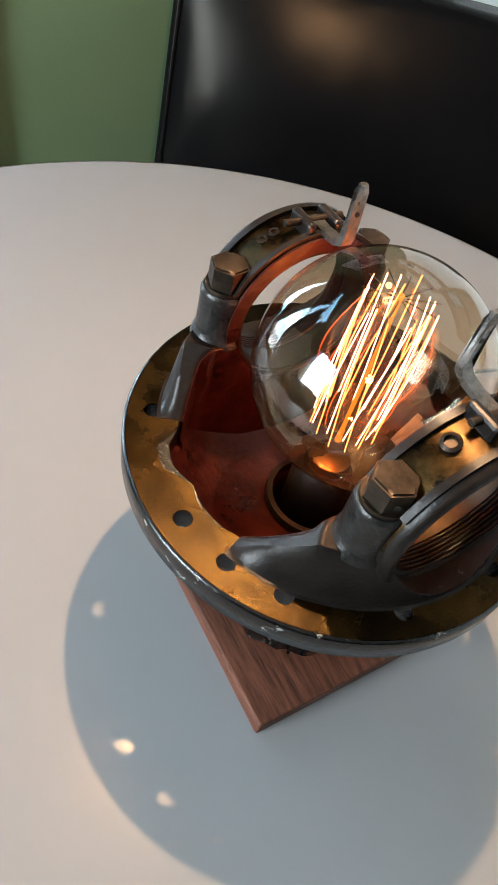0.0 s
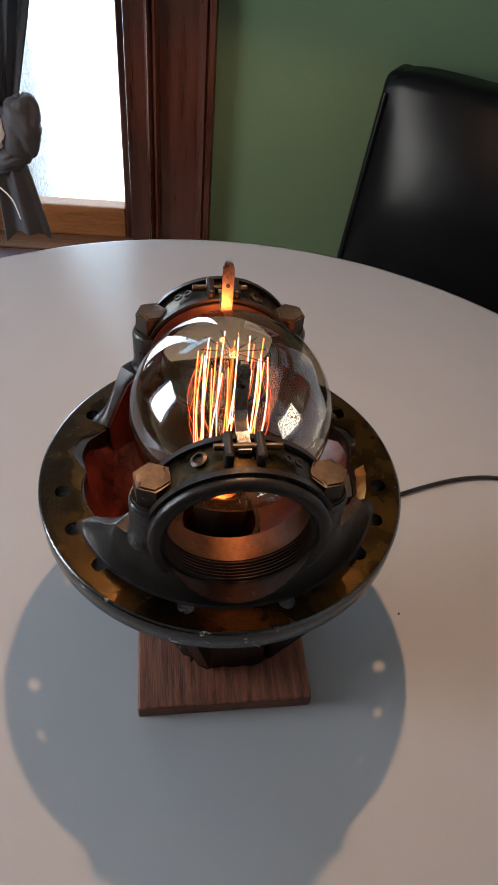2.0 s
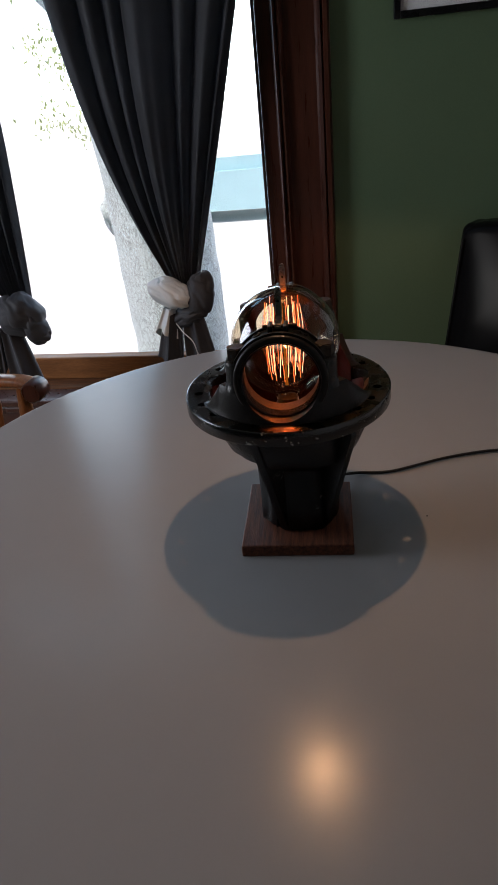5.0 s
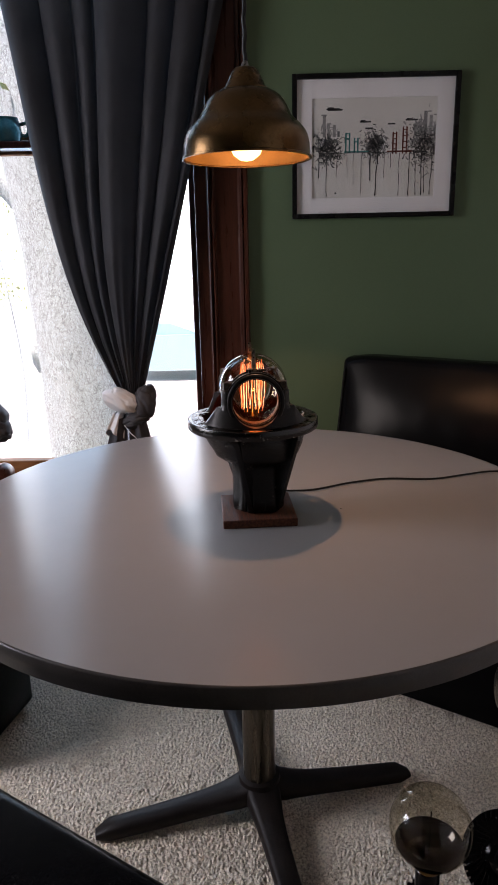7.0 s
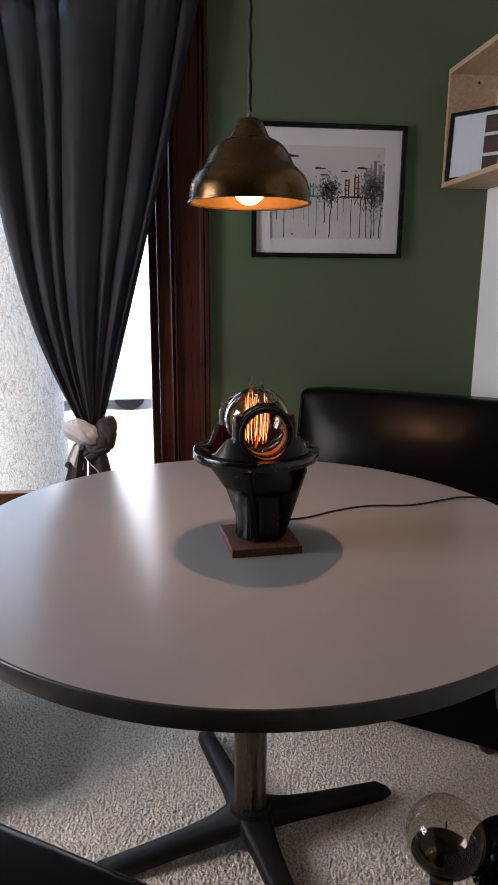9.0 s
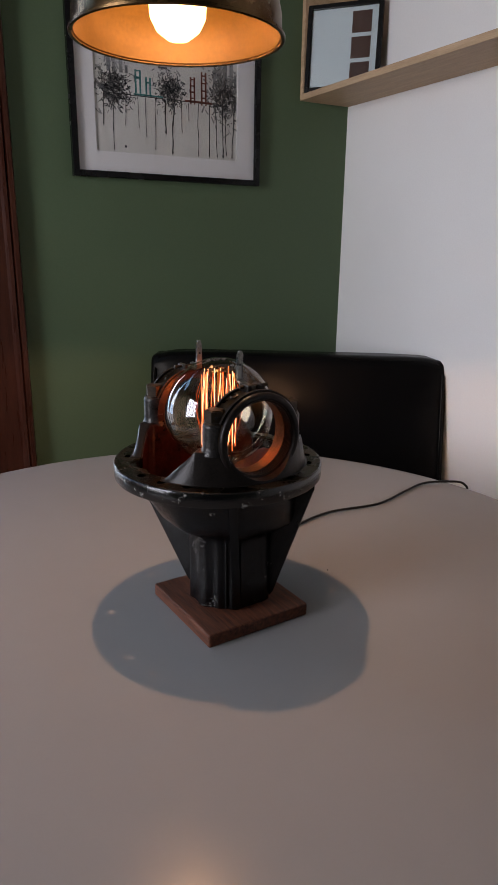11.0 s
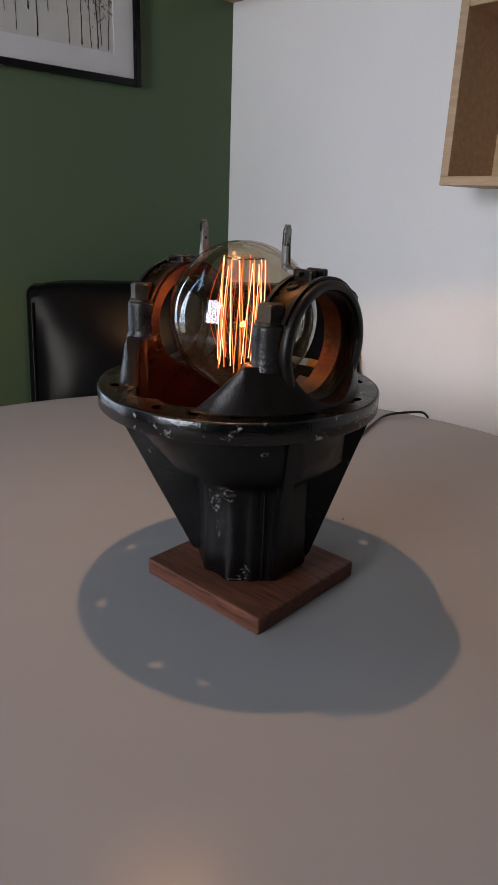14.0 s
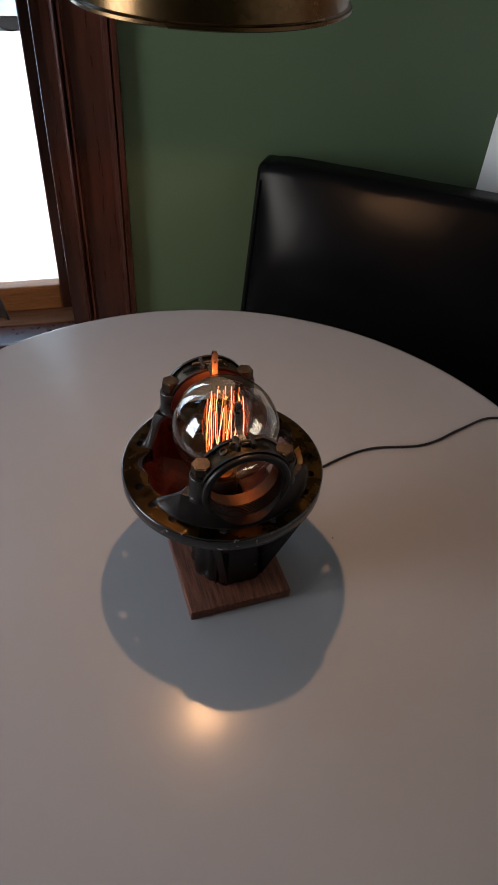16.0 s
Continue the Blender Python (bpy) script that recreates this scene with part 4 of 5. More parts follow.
    threads = lathe(rings + [(BORE_R - 0.0001, -0.0735), (BORE_R + 0.0001, -0.0735), (BORE_R + 0.0001, -0.0868)], 72, closed=True)
    part("thread", flip(moved(threads, turn_y)), M["iron"], cap, "fine steel adjuster thread", 20)
    part("adjuster_ring", flip(moved(lathe([(0.0394, -0.0738), (0.0408, -0.0738), (0.0408, -0.0573), (0.0394, -0.0573)], 56, closed=True), turn_y)), M["bolt"], cap, "smooth steel adjuster ring", 30)
    tab = prism([(-0.0720, 0.2775), (-0.0610, 0.2770), (-0.0490, 0.2785), (-0.0435, 0.2815), (-0.0425, 0.2860), (-0.0435, 0.3090), (-0.0440, 0.3130), (-0.0462, 0.3130), (-0.0464, 0.3090), (-0.0455, 0.2870), (-0.0470, 0.2835), (-0.0505, 0.2815), (-0.0610, 0.2800), (-0.0720, 0.2805)], -0.0033, 0.0033, "x")
    for v in tab.verts:
        if v.co.z > 0.312:
            v.co.x *= 0.55
    lock = part("lock_tab", flip(tab), M["steel"], cap, "bent steel lock tab with a small hole", 30)
    part("tab_hole", flip(moved(cylinder(0.0013, 0, 0.0036, 12), pose(0, -0.0426, 0.2985, 90, 0, 0))), M["rubber"], lock)
    part("tab_lug", flip(merge(box(-0.0105, -0.0055, -0.0780, -0.0600, 0.2690, 0.2830, 0.0018), box(0.0055, 0.0105, -0.0780, -0.0600, 0.2690, 0.2830, 0.0018))), M["iron"], cap)
    part("cross_pin", flip(moved(cylinder(0.0020, -0.0175, 0.0175, 12, 0.0004), pose(0.002, -0.0690, 0.2800, 0, 90, 0))), M["bolt"], cap)
    part("rivet", flip(moved(lathe([(0, 0), (0.0046, 0), (0.0046, 0.0022), (0.0030, 0.0030), (0.0026, 0.0012), (0, 0.0012)], 18), pose(-0.0215, -0.0700, 0.2705, 0, -26, 0))), M["bolt"], cap)
    for k, dx in enumerate((-0.002, 0.004)):
        part("cast_mark", flip(moved(lathe([(0.0015, 0), (0.0028, 0), (0.0028, 0.0009), (0.0015, 0.0009)], 14, closed=True), pose(0.024 + dx, -0.0720, 0.2722 - dx * 0.55, 0, 28, 0))), M["iron"], cap)


bearing_end(-1)
bearing_end(1)

# opening in the east side of the bowl: a machined steel pad, a dark slot beside it and a bronzed lug with painted glow
# at the flange
def sector(r0, r1, a0, a1, low, high, n=8):
    """A curved block between two radii and two azimuths; low and high are its top heights at the inner and outer radius."""
    bm = bmesh.new()
    cols = []
    for i in range(n + 1):
        a = radians(a0 + (a1 - a0) * i / n)
        edge = 0.0006 * noise.noise((i * 0.9, r0 * 90, 2.0))
        cols.append([bm.verts.new((r * math.cos(a), r * math.sin(a), z)) for r, z in ((r0, low - 0.012), (r0 + edge, low), (r1 + edge, high), (r1, high - 0.012))])
    for p, q in zip(cols, cols[1:]):
        for k in range(4):
            bm.faces.new((p[k], p[(k + 1) % 4], q[(k + 1) % 4], q[k]))
    bm.faces.new(cols[0]), bm.faces.new(cols[-1])
    return bm


part("machined_pad", sector(0.0600, 0.0780, -14, 8, 0.1500, 0.1660), M["steel"], lamp_ob, "bare machined steel pad in the bowl", 30)
part("slot", sector(0.0775, 0.0880, -11, 2, 0.1670, 0.1740), M["rubber"], lamp_ob, "dark slot through the bowl", 30)
# brighter gold than its own bronze, to paint the filament's light on it
part("glow_gilt_lug", sector(0.0890, 0.0940, -20, -2, 0.1850, 0.1905), M["gold"], lamp_ob, "worn bronzed lug at the flange edge, filament light painted in gold", 30)

# globe bulb
BULB_Z, BULB_R = 0.2385, 0.0607
globe_line = [(BULB_R * math.cos(radians(a)), BULB_Z + BULB_R * math.sin(radians(a))) for a in range(90, -62, -1)]
globe_line[0] = (0, BULB_Z + BULB_R)
bulb = part("globe_bulb", moved(lathe(globe_line + [(0.0215, 0.1805), (0.0160, 0.1745), (0.0140, 0.1660)], 400), pose(0.0015, -0.001, 0)), M["bulb_glass"], lamp_ob, "large amber glass globe bulb")
part("socket", lathe([(0, 0.112), (0.0190, 0.112), (0.0190, 0.148), (0.0176, 0.151), (0.0172, 0.157), (0.0150, 0.160), (0.0142, 0.1620), (0, 0.1620)], 40), M["iron"], lamp_ob, "dark lamp socket", 40)
part("base_ring", lathe([(0, 0.1640), (0.0128, 0.1640), (0.0122, 0.1695), (0.0045, 0.1712), (0, 0.1712)], 32), M["brass"], bulb, "small brass base in the neck of the bulb", 40)
part("stem", lathe([(0, 0.184), (0.0020, 0.184), (0.0014, 0.192), (0.0012, 0.196), (0.0011, 0.282), (0.0016, 0.285), (0, 0.287)], 20), M["stem"], bulb, "amber glass stem, filament light painted as its own glow", 60)
part("stem_tip", moved(lathe([(0.0015 * math.cos(radians(a)), 0.0015 * math.sin(radians(a))) for a in range(-90, 91, 15)], 14), pose(-0.006, 0.004, 0.289)), M["led"], bulb, "", 80)
rng = random.Random(7)
STRANDS = 24
for k in range(STRANDS):
    a = 2 * math.pi * (k + rng.uniform(-0.25, 0.25)) / STRANDS
    lo_r, hi_r = 0.0180 + rng.uniform(-0.004, 0.003), 0.0180 + rng.uniform(-0.003, 0.002)
    b = a + rng.uniform(-0.26, 0.26) + (0.12 if k % 2 else -0.12)
    z0, z1 = 0.199 + rng.uniform(-0.006, 0.008), 0.284 + rng.uniform(-0.006, 0.003)
    swell, sag = rng.choice((0.0, 0.0, 0.0006, 0.0012, 0.0030)), rng.uniform(-0.035, 0.035)
    line = []
    for j in range(5):
        t = j / 4
        c = a + (b - a) * t + sag * math.sin(math.pi * t) + 0.012 * math.sin(2 * math.pi * t + k)
        r = lo_r + (hi_r - lo_r) * t + swell * math.sin(math.pi * t)
        line.append((r * math.cos(c), r * math.sin(c), z0 + (z1 - z0) * t))
    part("filament", tube(smooth_line(line, 4), 0.00032, 6), M[("filament", "filament_hot")[k % 2]], bulb)
for k in range(9):
    a = 2 * math.pi * k / 9 + rng.uniform(-0.3, 0.3)
    swell, b = rng.uniform(0.004, 0.010), a + rng.uniform(-0.5, 0.5)
    line = [((0.017 + swell * math.sin(math.pi * t)) * math.cos(a + (b - a) * t), (0.017 + swell * math.sin(math.pi * t)) * math.sin(a + (b - a) * t), 0.206 + 0.074 * t) for t in [j / 5 for j in range(6)]]
    part("filament", tube(smooth_line(line, 4), 0.00017, 6), M["filament_dim"], bulb, "dim red filament loop")
for k in range(10):
    a = 2 * math.pi * k / 10
    part("support_wire", tube([(0.0028 * math.cos(a), 0.0028 * math.sin(a), 0.284), (0.0185 * math.cos(a), 0.0185 * math.sin(a), 0.2855)], 0.0003, 5), M["bolt"], bulb)

cord_line = smooth_line([(0.385, 0.425, 0.760), (0.400, 0.447, 0.752), (0.425, 0.468, 0.7435), (0.472, 0.474, 0.7432), (0.551, 0.513, 0.7432), (0.630, 0.535, 0.7432), (0.722, 0.528, 0.7432), (0.800, 0.553, 0.7432), (0.862, 0.571, 0.7436), (0.905, 0.556, 0.7450), (0.935, 0.540, 0.7400), (0.952, 0.545, 0.700), (1.02, 0.600, 0.50), (1.13, 0.68, 0.25), (1.21, 0.74, 0.03), (1.25, 0.78, 0.008), (1.285, 0.82, 0.008)], 8)
tagged(part("power_cord", tube(cord_line, 0.0021, 10), M["cord"], None, "", 60), "thin black power cord lying across the table", "cord")
tagged(part("crumb", moved(cylinder(0.0010, 0, 0.0008, 8), pose(0.513, 0.373, TABLE_Z)), M["rubber"]), "tiny dark crumb on the table top", "crumb")

# ---- pendant lamp ----
pend = thing("pendant_lamp", pose(*PENDANT, RIM_Z), "bell-shaped aged brass pendant lamp, lit, on a black cord", "pendant lamp")
S = 0.1142
bell = [(1.0, 0.0), (1.0, 0.02), (0.985, 0.03), (0.978, 0.20), (0.950, 0.32), (0.905, 0.405), (0.845, 0.47), (0.775, 0.53), (0.720, 0.59), (0.682, 0.66), (0.648, 0.73), (0.605, 0.80), (0.55, 0.865), (0.49, 0.915), (0.42, 0.950), (0.37, 0.962), (0.362, 0.985), (0.335, 0.990)]
outer_bell = [(r * S, z * S) for r, z in bell]
inner_bell = [((r - 0.02) * S, max(0.0, z - 0.012) * S) for r, z in bell]
part("shade", lathe(outer_bell, 96), M["brass"], pend, "aged brass shade", 40)
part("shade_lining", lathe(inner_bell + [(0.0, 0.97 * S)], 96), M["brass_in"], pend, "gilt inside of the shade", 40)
part("shade_lip", lathe([(0.98 * S, -0.0006), (1.0 * S, -0.0014), (1.016 * S, -0.0004), (1.016 * S, 0.0020), (1.0 * S, 0.0026)], 96, closed=True), M["brass"], pend, "", 60)
part("cap", lathe([(0.335 * S, 0.985 * S), (0.315 * S, 1.01 * S), (0.245 * S, 1.15 * S), (0.19 * S, 1.25 * S), (0.16 * S, 1.275 * S), (0.0, 1.275 * S)], 48), M["brass"], pend, "", 40)
part("cord_grip", lathe([(0, 1.27 * S), (0.055 * S, 1.27 * S), (0.05 * S, 1.35 * S), (0.03 * S, 1.38 * S), (0, 1.38 * S)], 20), M["steel"], pend, "", 40)
twist = [(0.0011 * math.cos(k * 0.9), 0.0011 * math.sin(k * 0.9), 1.37 * S + k * 0.006) for k in range(int((TOP - RIM_Z - 1.37 * S - 0.03) / 0.006))]
part("cord", tube(twist, 0.0038, 8), M["rubber"], pend, "black twisted cord", 60)
part("ceiling_rose", lathe([(0, TOP - RIM_Z - 0.03), (0.045, TOP - RIM_Z - 0.03), (0.055, TOP - RIM_Z - 0.012), (0.055, TOP - RIM_Z - 0.001), (0, TOP - RIM_Z - 0.001)], 32), M["brass"], pend, "", 40)
part("bulb_holder", lathe([(0, 0.072), (0.018, 0.072), (0.020, 0.11), (0, 0.112)], 24), M["black_frame"], pend, "", 40)
lit = part("bulb", lathe([(0, -0.0035), (0.012, -0.0010), (0.0235, 0.0075), (0.0300, 0.0200), (0.0310, 0.0330), (0.0270, 0.0470), (0.0190, 0.0600), (0.0140, 0.0720), (0, 0.0725)], 40), M["pendant_glow"], pend, "glowing warm white bulb", 80)


# ---- black leather bench chairs ----
def bench_chair(m, label):
    """Low upholstered bench chair, its back towards +y, the seat front at -y; x across; origin under the back's front face."""
    chair = thing("bench_chair", m, label, "chair", "chairs round the table")
    W, H = 0.394, 0.880
    back = box(-W, W, 0.004, 0.085, 0.10, H - 0.006, 0.018, 4)
    for v in back.verts:
        v.co.y += 0.040 - (H - v.co.z) * 0.22
    bk = part("backrest", back, M["leather"], chair, "", 50)
    # front cover: one skin that bows out between its side seams and rolls over the top
    profile = [(0.0, 0.47 + (H - 0.492) * k / 16, 0.0) for k in range(17)] + [(0.022 * (1 - math.cos(a)), H - 0.022 + 0.022 * math.sin(a), a) for a in [math.pi / 2 * k / 6 for k in range(1, 7)]] + [(0.022 + 0.01 * k, H, math.pi / 2) for k in range(1, 5)]
    pad, n = bmesh.new(), 40
    grid = []
    for j, (y, z, turn) in enumerate(profile):
        row = []
        for i in range(n + 1):
            u = 2 * i / n - 1
            swell = 0.044 * (1 - abs(u) ** 3.6) ** 0.75 * (0.11 + 0.89 * math.sin(math.pi * min(1.0, (z - 0.47) / (H - 0.47))))
            swell = swell * (1 - 0.4 * turn / (math.pi / 2)) + 0.0012 * noise.noise((i * 0.35, j * 0.35, 3.0))
            row.append(pad.verts.new((u * (W - 0.012), y - swell * math.cos(turn) + 0.040 - (H - z) * 0.22, z + swell * math.sin(turn) - 0.012 * abs(u) ** 14)))
        grid.append(row)
    for a, b in zip(grid, grid[1:]):
        for i in range(n):
            pad.faces.new((a[i], a[i + 1], b[i + 1], b[i]))
    part("back_pad", pad, M["leather"], bk, "", 60)

    def lean_at(z):
        return 0.040 - (H - z) * 0.22

    for x in (-W + 0.014, W - 0.014):
        part("piping", tube([(x, -0.001 + lean_at(z), z) for z in [0.46 + 0.02 * k for k in range(20)]], 0.005, 8), M["leather"], bk, "", 60)
    part("seat", box(-W, W, -0.46, 0.0, 0.36, 0.47, 0.025, 4), M["leather"], chair, "", 50)
    part("skirt", box(-W + 0.004, W - 0.004, -0.452, 0.01, 0.035, 0.365, 0.01, 2), M["leather"], chair, "", 40)
    for x in (-W + 0.05, W - 0.05):
        for y in (-0.41, 0.03):
            part("foot", moved(cylinder(0.022, 0, 0.036, 14, 0.003, 0.028), pose(x, y, 0)), M["trim"], chair, "short brown wooden foot", 40)
    return chair


BLACK = "black leather bench chair with piped edges"
bench_chair(pose(0.955, 1.158, 0, 0, 0, -32.6), BLACK + " in the corner")
bench_chair(pose(-0.109, -0.496, 0, 0, 0, 149), BLACK + " drawn up to the table")


def leather_stool(m):
    """Low square stool with a padded seat over a closed skirt."""
    st = thing("stool", m, "low black leather stool beside the table", "stool")
    part("seat", box(-0.20, 0.20, -0.20, 0.084, 0.23, 0.31, 0.022, 4), M["leather"], st, "", 50)
    part("skirt", box(-0.193, 0.193, -0.193, 0.078, 0.03, 0.233, 0.01, 2), M["leather"], st, "", 40)
    for x in (-0.15, 0.15):
        for y in (-0.15, 0.0):
            part("foot", moved(cylinder(0.018, 0, 0.031, 12, 0.002, 0.022), pose(x, y, 0)), M["trim"], st, "", 40)


leather_stool(pose(-0.485, 0.745, 0, 0, 0, -13))


# ---- wooden armchair by the window ----
def wooden_armchair(m):
    """Armchair that faces +x: leaning back posts, bowed arms with scrolled dark ends, turned legs."""
    chair = thing("wooden_armchair", m, "honey-coloured wooden armchair with scrolled arms by the window", "chair")
    part("seat", box(-0.20, 0.19, -0.21, 0.21, 0.425, 0.455, 0.012, 3), M["honey"], chair, "", 50)
    for s in (-1, 1):
        y = s * 0.22
        line = smooth_line([(-0.095, y, 0.648), (-0.02, y + s * 0.004, 0.617), (0.05, y + s * 0.006, 0.601), (0.11, y + s * 0.004, 0.598), (0.150, y, 0.590)], 6)
        arm, rows = bmesh.new(), []
        for k, p in enumerate(line):
            w = 0.020 + 0.008 * k / (len(line) - 1)
            rows.append([arm.verts.new((p.x, p.y + w * math.copysign(abs(math.cos(a)) ** 0.7, math.cos(a)), p.z + 0.014 * math.copysign(abs(math.sin(a)) ** 0.7, math.sin(a)))) for a in [2 * math.pi * n / 16 for n in range(16)]])
        for a, b in zip(rows, rows[1:]):
            for n in range(16):
                arm.faces.new((a[n], a[(n + 1) % 16], b[(n + 1) % 16], b[n]))
        arm.faces.new(rows[0]), arm.faces.new(rows[-1])
        rail = part("arm_rail", arm, M["honey"], chair, "", 60)
        scroll = lathe([(0, -0.030), (0.024, -0.030), (0.029, -0.024), (0.030, 0.0), (0.029, 0.024), (0.024, 0.030), (0, 0.030)], 28)
        part("scroll", moved(scroll, pose(0.152, y, 0.576, 90, 0, 0)), M["trim"], rail, "dark worn scroll of the arm", 50)
        part("front_post", tube([(0.105, y * 0.93, 0.45), (0.110, y, 0.52), (0.115, y, 0.592)], [0.014, 0.019, 0.015], 14), M["honey"], chair, "", 60)
        part("arm_spindle", tube([(0.030, y * 0.93, 0.45), (0.028, y, 0.53), (0.025, y, 0.606)], [0.008, 0.012, 0.008], 12), M["honey"], chair, "", 60)
        part("back_post", tube(smooth_line([(-0.015, y * 0.93, 0.45), (-0.085, y, 0.645), (-0.150, y, 0.80), (-0.225, y * 0.98, 0.98)], 5), [0.018 - 0.0003 * n for n in range(16)], 14), M["honey"], chair, "", 60)
    for k in range(5):
        y = -0.14 + 0.07 * k
        part("back_spindle", tube([(-0.06, y, 0.452), (-0.135, y, 0.72), (-0.215, y, 0.96)], [0.008, 0.011, 0.008], 10), M["honey"], chair, "", 60)
    part("top_rail", moved(box(-0.012, 0.012, -0.235, 0.235, -0.035, 0.035, 0.010, 3), pose(-0.228, 0, 0.985, 0, -20, 0)), M["honey"], chair, "", 50)
    for x in (-0.15, 0.14):
        for y in (-0.06, 0.15):
            part("leg", tube([(x * 0.9, y * 0.95, 0.43), (x, y, 0.22), (x * 1.1, y * 1.05, 0.0)], [0.016, 0.021, 0.013], 12), M["honey"], chair, "", 60)
    for y in (-0.06, 0.15):
        part("stretcher", tube([(-0.155, y, 0.18), (0, y, 0.18), (0.145, y, 0.18)], [0.009, 0.013, 0.009], 10), M["honey"], chair, "", 60)


wooden_armchair(pose(-0.580, 0.905, 0))


# ---- curtains ----
FOLDS = (0.0, 0.17, 0.31, 0.41, 0.66, 0.78, 0.93, 1.0)


def curtain(name_label, x_top, x_knot, z_knot, z_top, tail, flip, tail_x):
    """A gathered panel that hangs from the rod, narrows to a knot and ends in a short tail."""
    cur = thing("curtain", pose(0, 1.385, 0), name_label, "curtain", "window curtains")
    bm = bmesh.new()
    cols, rows = 200, 60
    z_end = z_knot - 0.045
    grid = []
    for j in range(rows + 1):
        s = j / rows
        z = z_top + (z_end - z_top) * s
        g = s ** 1.04
        half_knot = 0.026
        left = x_top[0] + (x_knot - half_knot - x_top[0]) * g - (0.073 * math.sin(math.pi * s ** 1.8) if flip > 0 else 0.012 * math.sin(math.pi * s))
        right = x_top[1] + (x_knot + half_knot - x_top[1]) * g + (0.009 if flip > 0 else 0.014) * math.sin(math.pi * s)
        row = []
        for i in range(cols + 1):
            u = i / cols
            x = left + (right - left) * u
            # broad rounded folds with sharp valleys between them, small pleats under the heading, creases towards the knot
            k = max(n for n in range(len(FOLDS) - 1) if FOLDS[n] <= u or n == 0)
            p = (u + 0.012 * math.sin(5 * s + 9 * u) - FOLDS[k]) / (FOLDS[k + 1] - FOLDS[k])
            p = min(1.0, max(0.0, p))
            lobe = math.sin(math.pi * p ** (0.8 + 0.15 * (k % 3))) ** 0.75 * (0.7 + 0.3 * math.sin(2.3 * k + 1.0)) * min(1.0, 1.6 * (FOLDS[k + 1] - FOLDS[k]) / 0.17)
            deep = (0.030 + 0.045 * min(1, 3 * s)) * (1 - 0.72 * s ** 1.5)
            pleat = 0.010 * max(0, 1 - 6 * s) ** 1.5 * math.sin(2 * math.pi * 23 * u + 2 * math.sin(7 * u))
            crease = 0.0045 * s ** 3 * math.sin(2 * math.pi * 13 * u + 3 * s) + 0.0022 * noise.noise((9 * u, 4 * s, flip))
            bulge = -0.030 * math.sin(math.pi * u) * s
            row.append(bm.verts.new((x + 0.004 * math.sin(9 * u + 4 * s), 0.022 - deep * lobe + pleat + crease + bulge - 0.012 * s, z)))
        grid.append(row)
    for a, b in zip(grid, grid[1:]):
        for i in range(cols):
            bm.faces.new((a[i], a[i + 1], b[i + 1], b[i]))
    bmesh.ops.solidify(bm, geom=bm.faces[:], thickness=0.0022)
    part("panel", bm, M["curtain"], cur, "charcoal grey cloth in vertical folds", 70)
    part("heading", moved(box(x_top[0], x_top[1], -0.028, 0.028, z_top - 0.01, z_top + 0.05, 0.008), pose(0, 0, 0)), M["curtain"], cur)

    def lump(cx, cy, cz, rx, ry, rz, seed, turn):
        b = bmesh.new()
        bmesh.ops.create_uvsphere(b, u_segments=64, v_segments=40, radius=1)
        for v in b.verts:
            n1 = noise.noise(v.co * 1.6 + Vector((seed, 0, 0)))
            across = v.co.x * 0.55 + v.co.z * 0.9 + 0.35 * n1 + 0.15 * noise.noise(v.co * 3.5)
            crease = 0.11 * (0.6 - abs(math.sin(4.2 * across + seed)) ** 0.6) + 0.05 * (0.5 - abs(math.sin(9.0 * across + 2 * seed)))
            v.co *= 1 + 0.16 * n1 - crease
        return moved(b, Matrix.Translation((cx, cy, cz)) @ pose(0, 0, 0, 0, turn, 0) @ Matrix.Diagonal((rx, ry, rz, 1)))

    if flip > 0:
        part("knot_lining", lump(x_knot - 0.030, -0.050, z_knot - 0.036, 0.060, 0.036, 0.036, 5.0, 24), M["lining"], cur, "white lining showing in the knot", 80)
        part("knot", merge(lump(x_knot + 0.040, -0.030, z_knot - 0.050, 0.040, 0.040, 0.062, 3.0, 14), lump(x_knot + 0.012, -0.034, z_knot - 0.098, 0.052, 0.036, 0.030, 8.0, -28)), M["curtain"], cur, "grey cloth knot", 80)
    else:
        part("knot", merge(lump(x_knot + 0.006, -0.034, z_knot - 0.052, 0.068, 0.048, 0.060, 1.0, 18), lump(x_knot + 0.048, -0.040, z_knot - 0.088, 0.034, 0.036, 0.050, 6.0, -12)), M["curtain"], cur, "grey cloth knot", 80)

    def leaf(cx, w0, w1, z0, z1, lean, seed):
        tb, rows_t = bmesh.new(), []
        for j in range(15):
            s = j / 14
            w = w0 + (w1 - w0) * s ** 0.8
            z = z0 + (z1 - z0) * s
            rows_t.append([tb.verts.new((cx + lean * s + w * math.cos(a) * (1 + 0.12 * math.sin(3 * a + seed)), -0.030 + (0.022 + 0.012 * s) * math.sin(a) * (1 + 0.40 * math.sin(5 * a + seed)), z - 0.016 * s * math.sin(2 * a + seed))) for a in [2 * math.pi * k / 44 for k in range(44)]])
        for a, b in zip(rows_t, rows_t[1:]):
            for i in range(44):
                tb.faces.new((a[i], a[(i + 1) % 44], b[(i + 1) % 44], b[i]))
        tb.faces.new(rows_t[-1])
        return tb

    if flip > 0:
        part("tail_lining", leaf(tail_x - 0.030, 0.020, 0.030, z_knot - 0.080, z_knot - 0.150, -0.020, 2.5), M["lining"], cur, "white lining showing above the tail", 70)
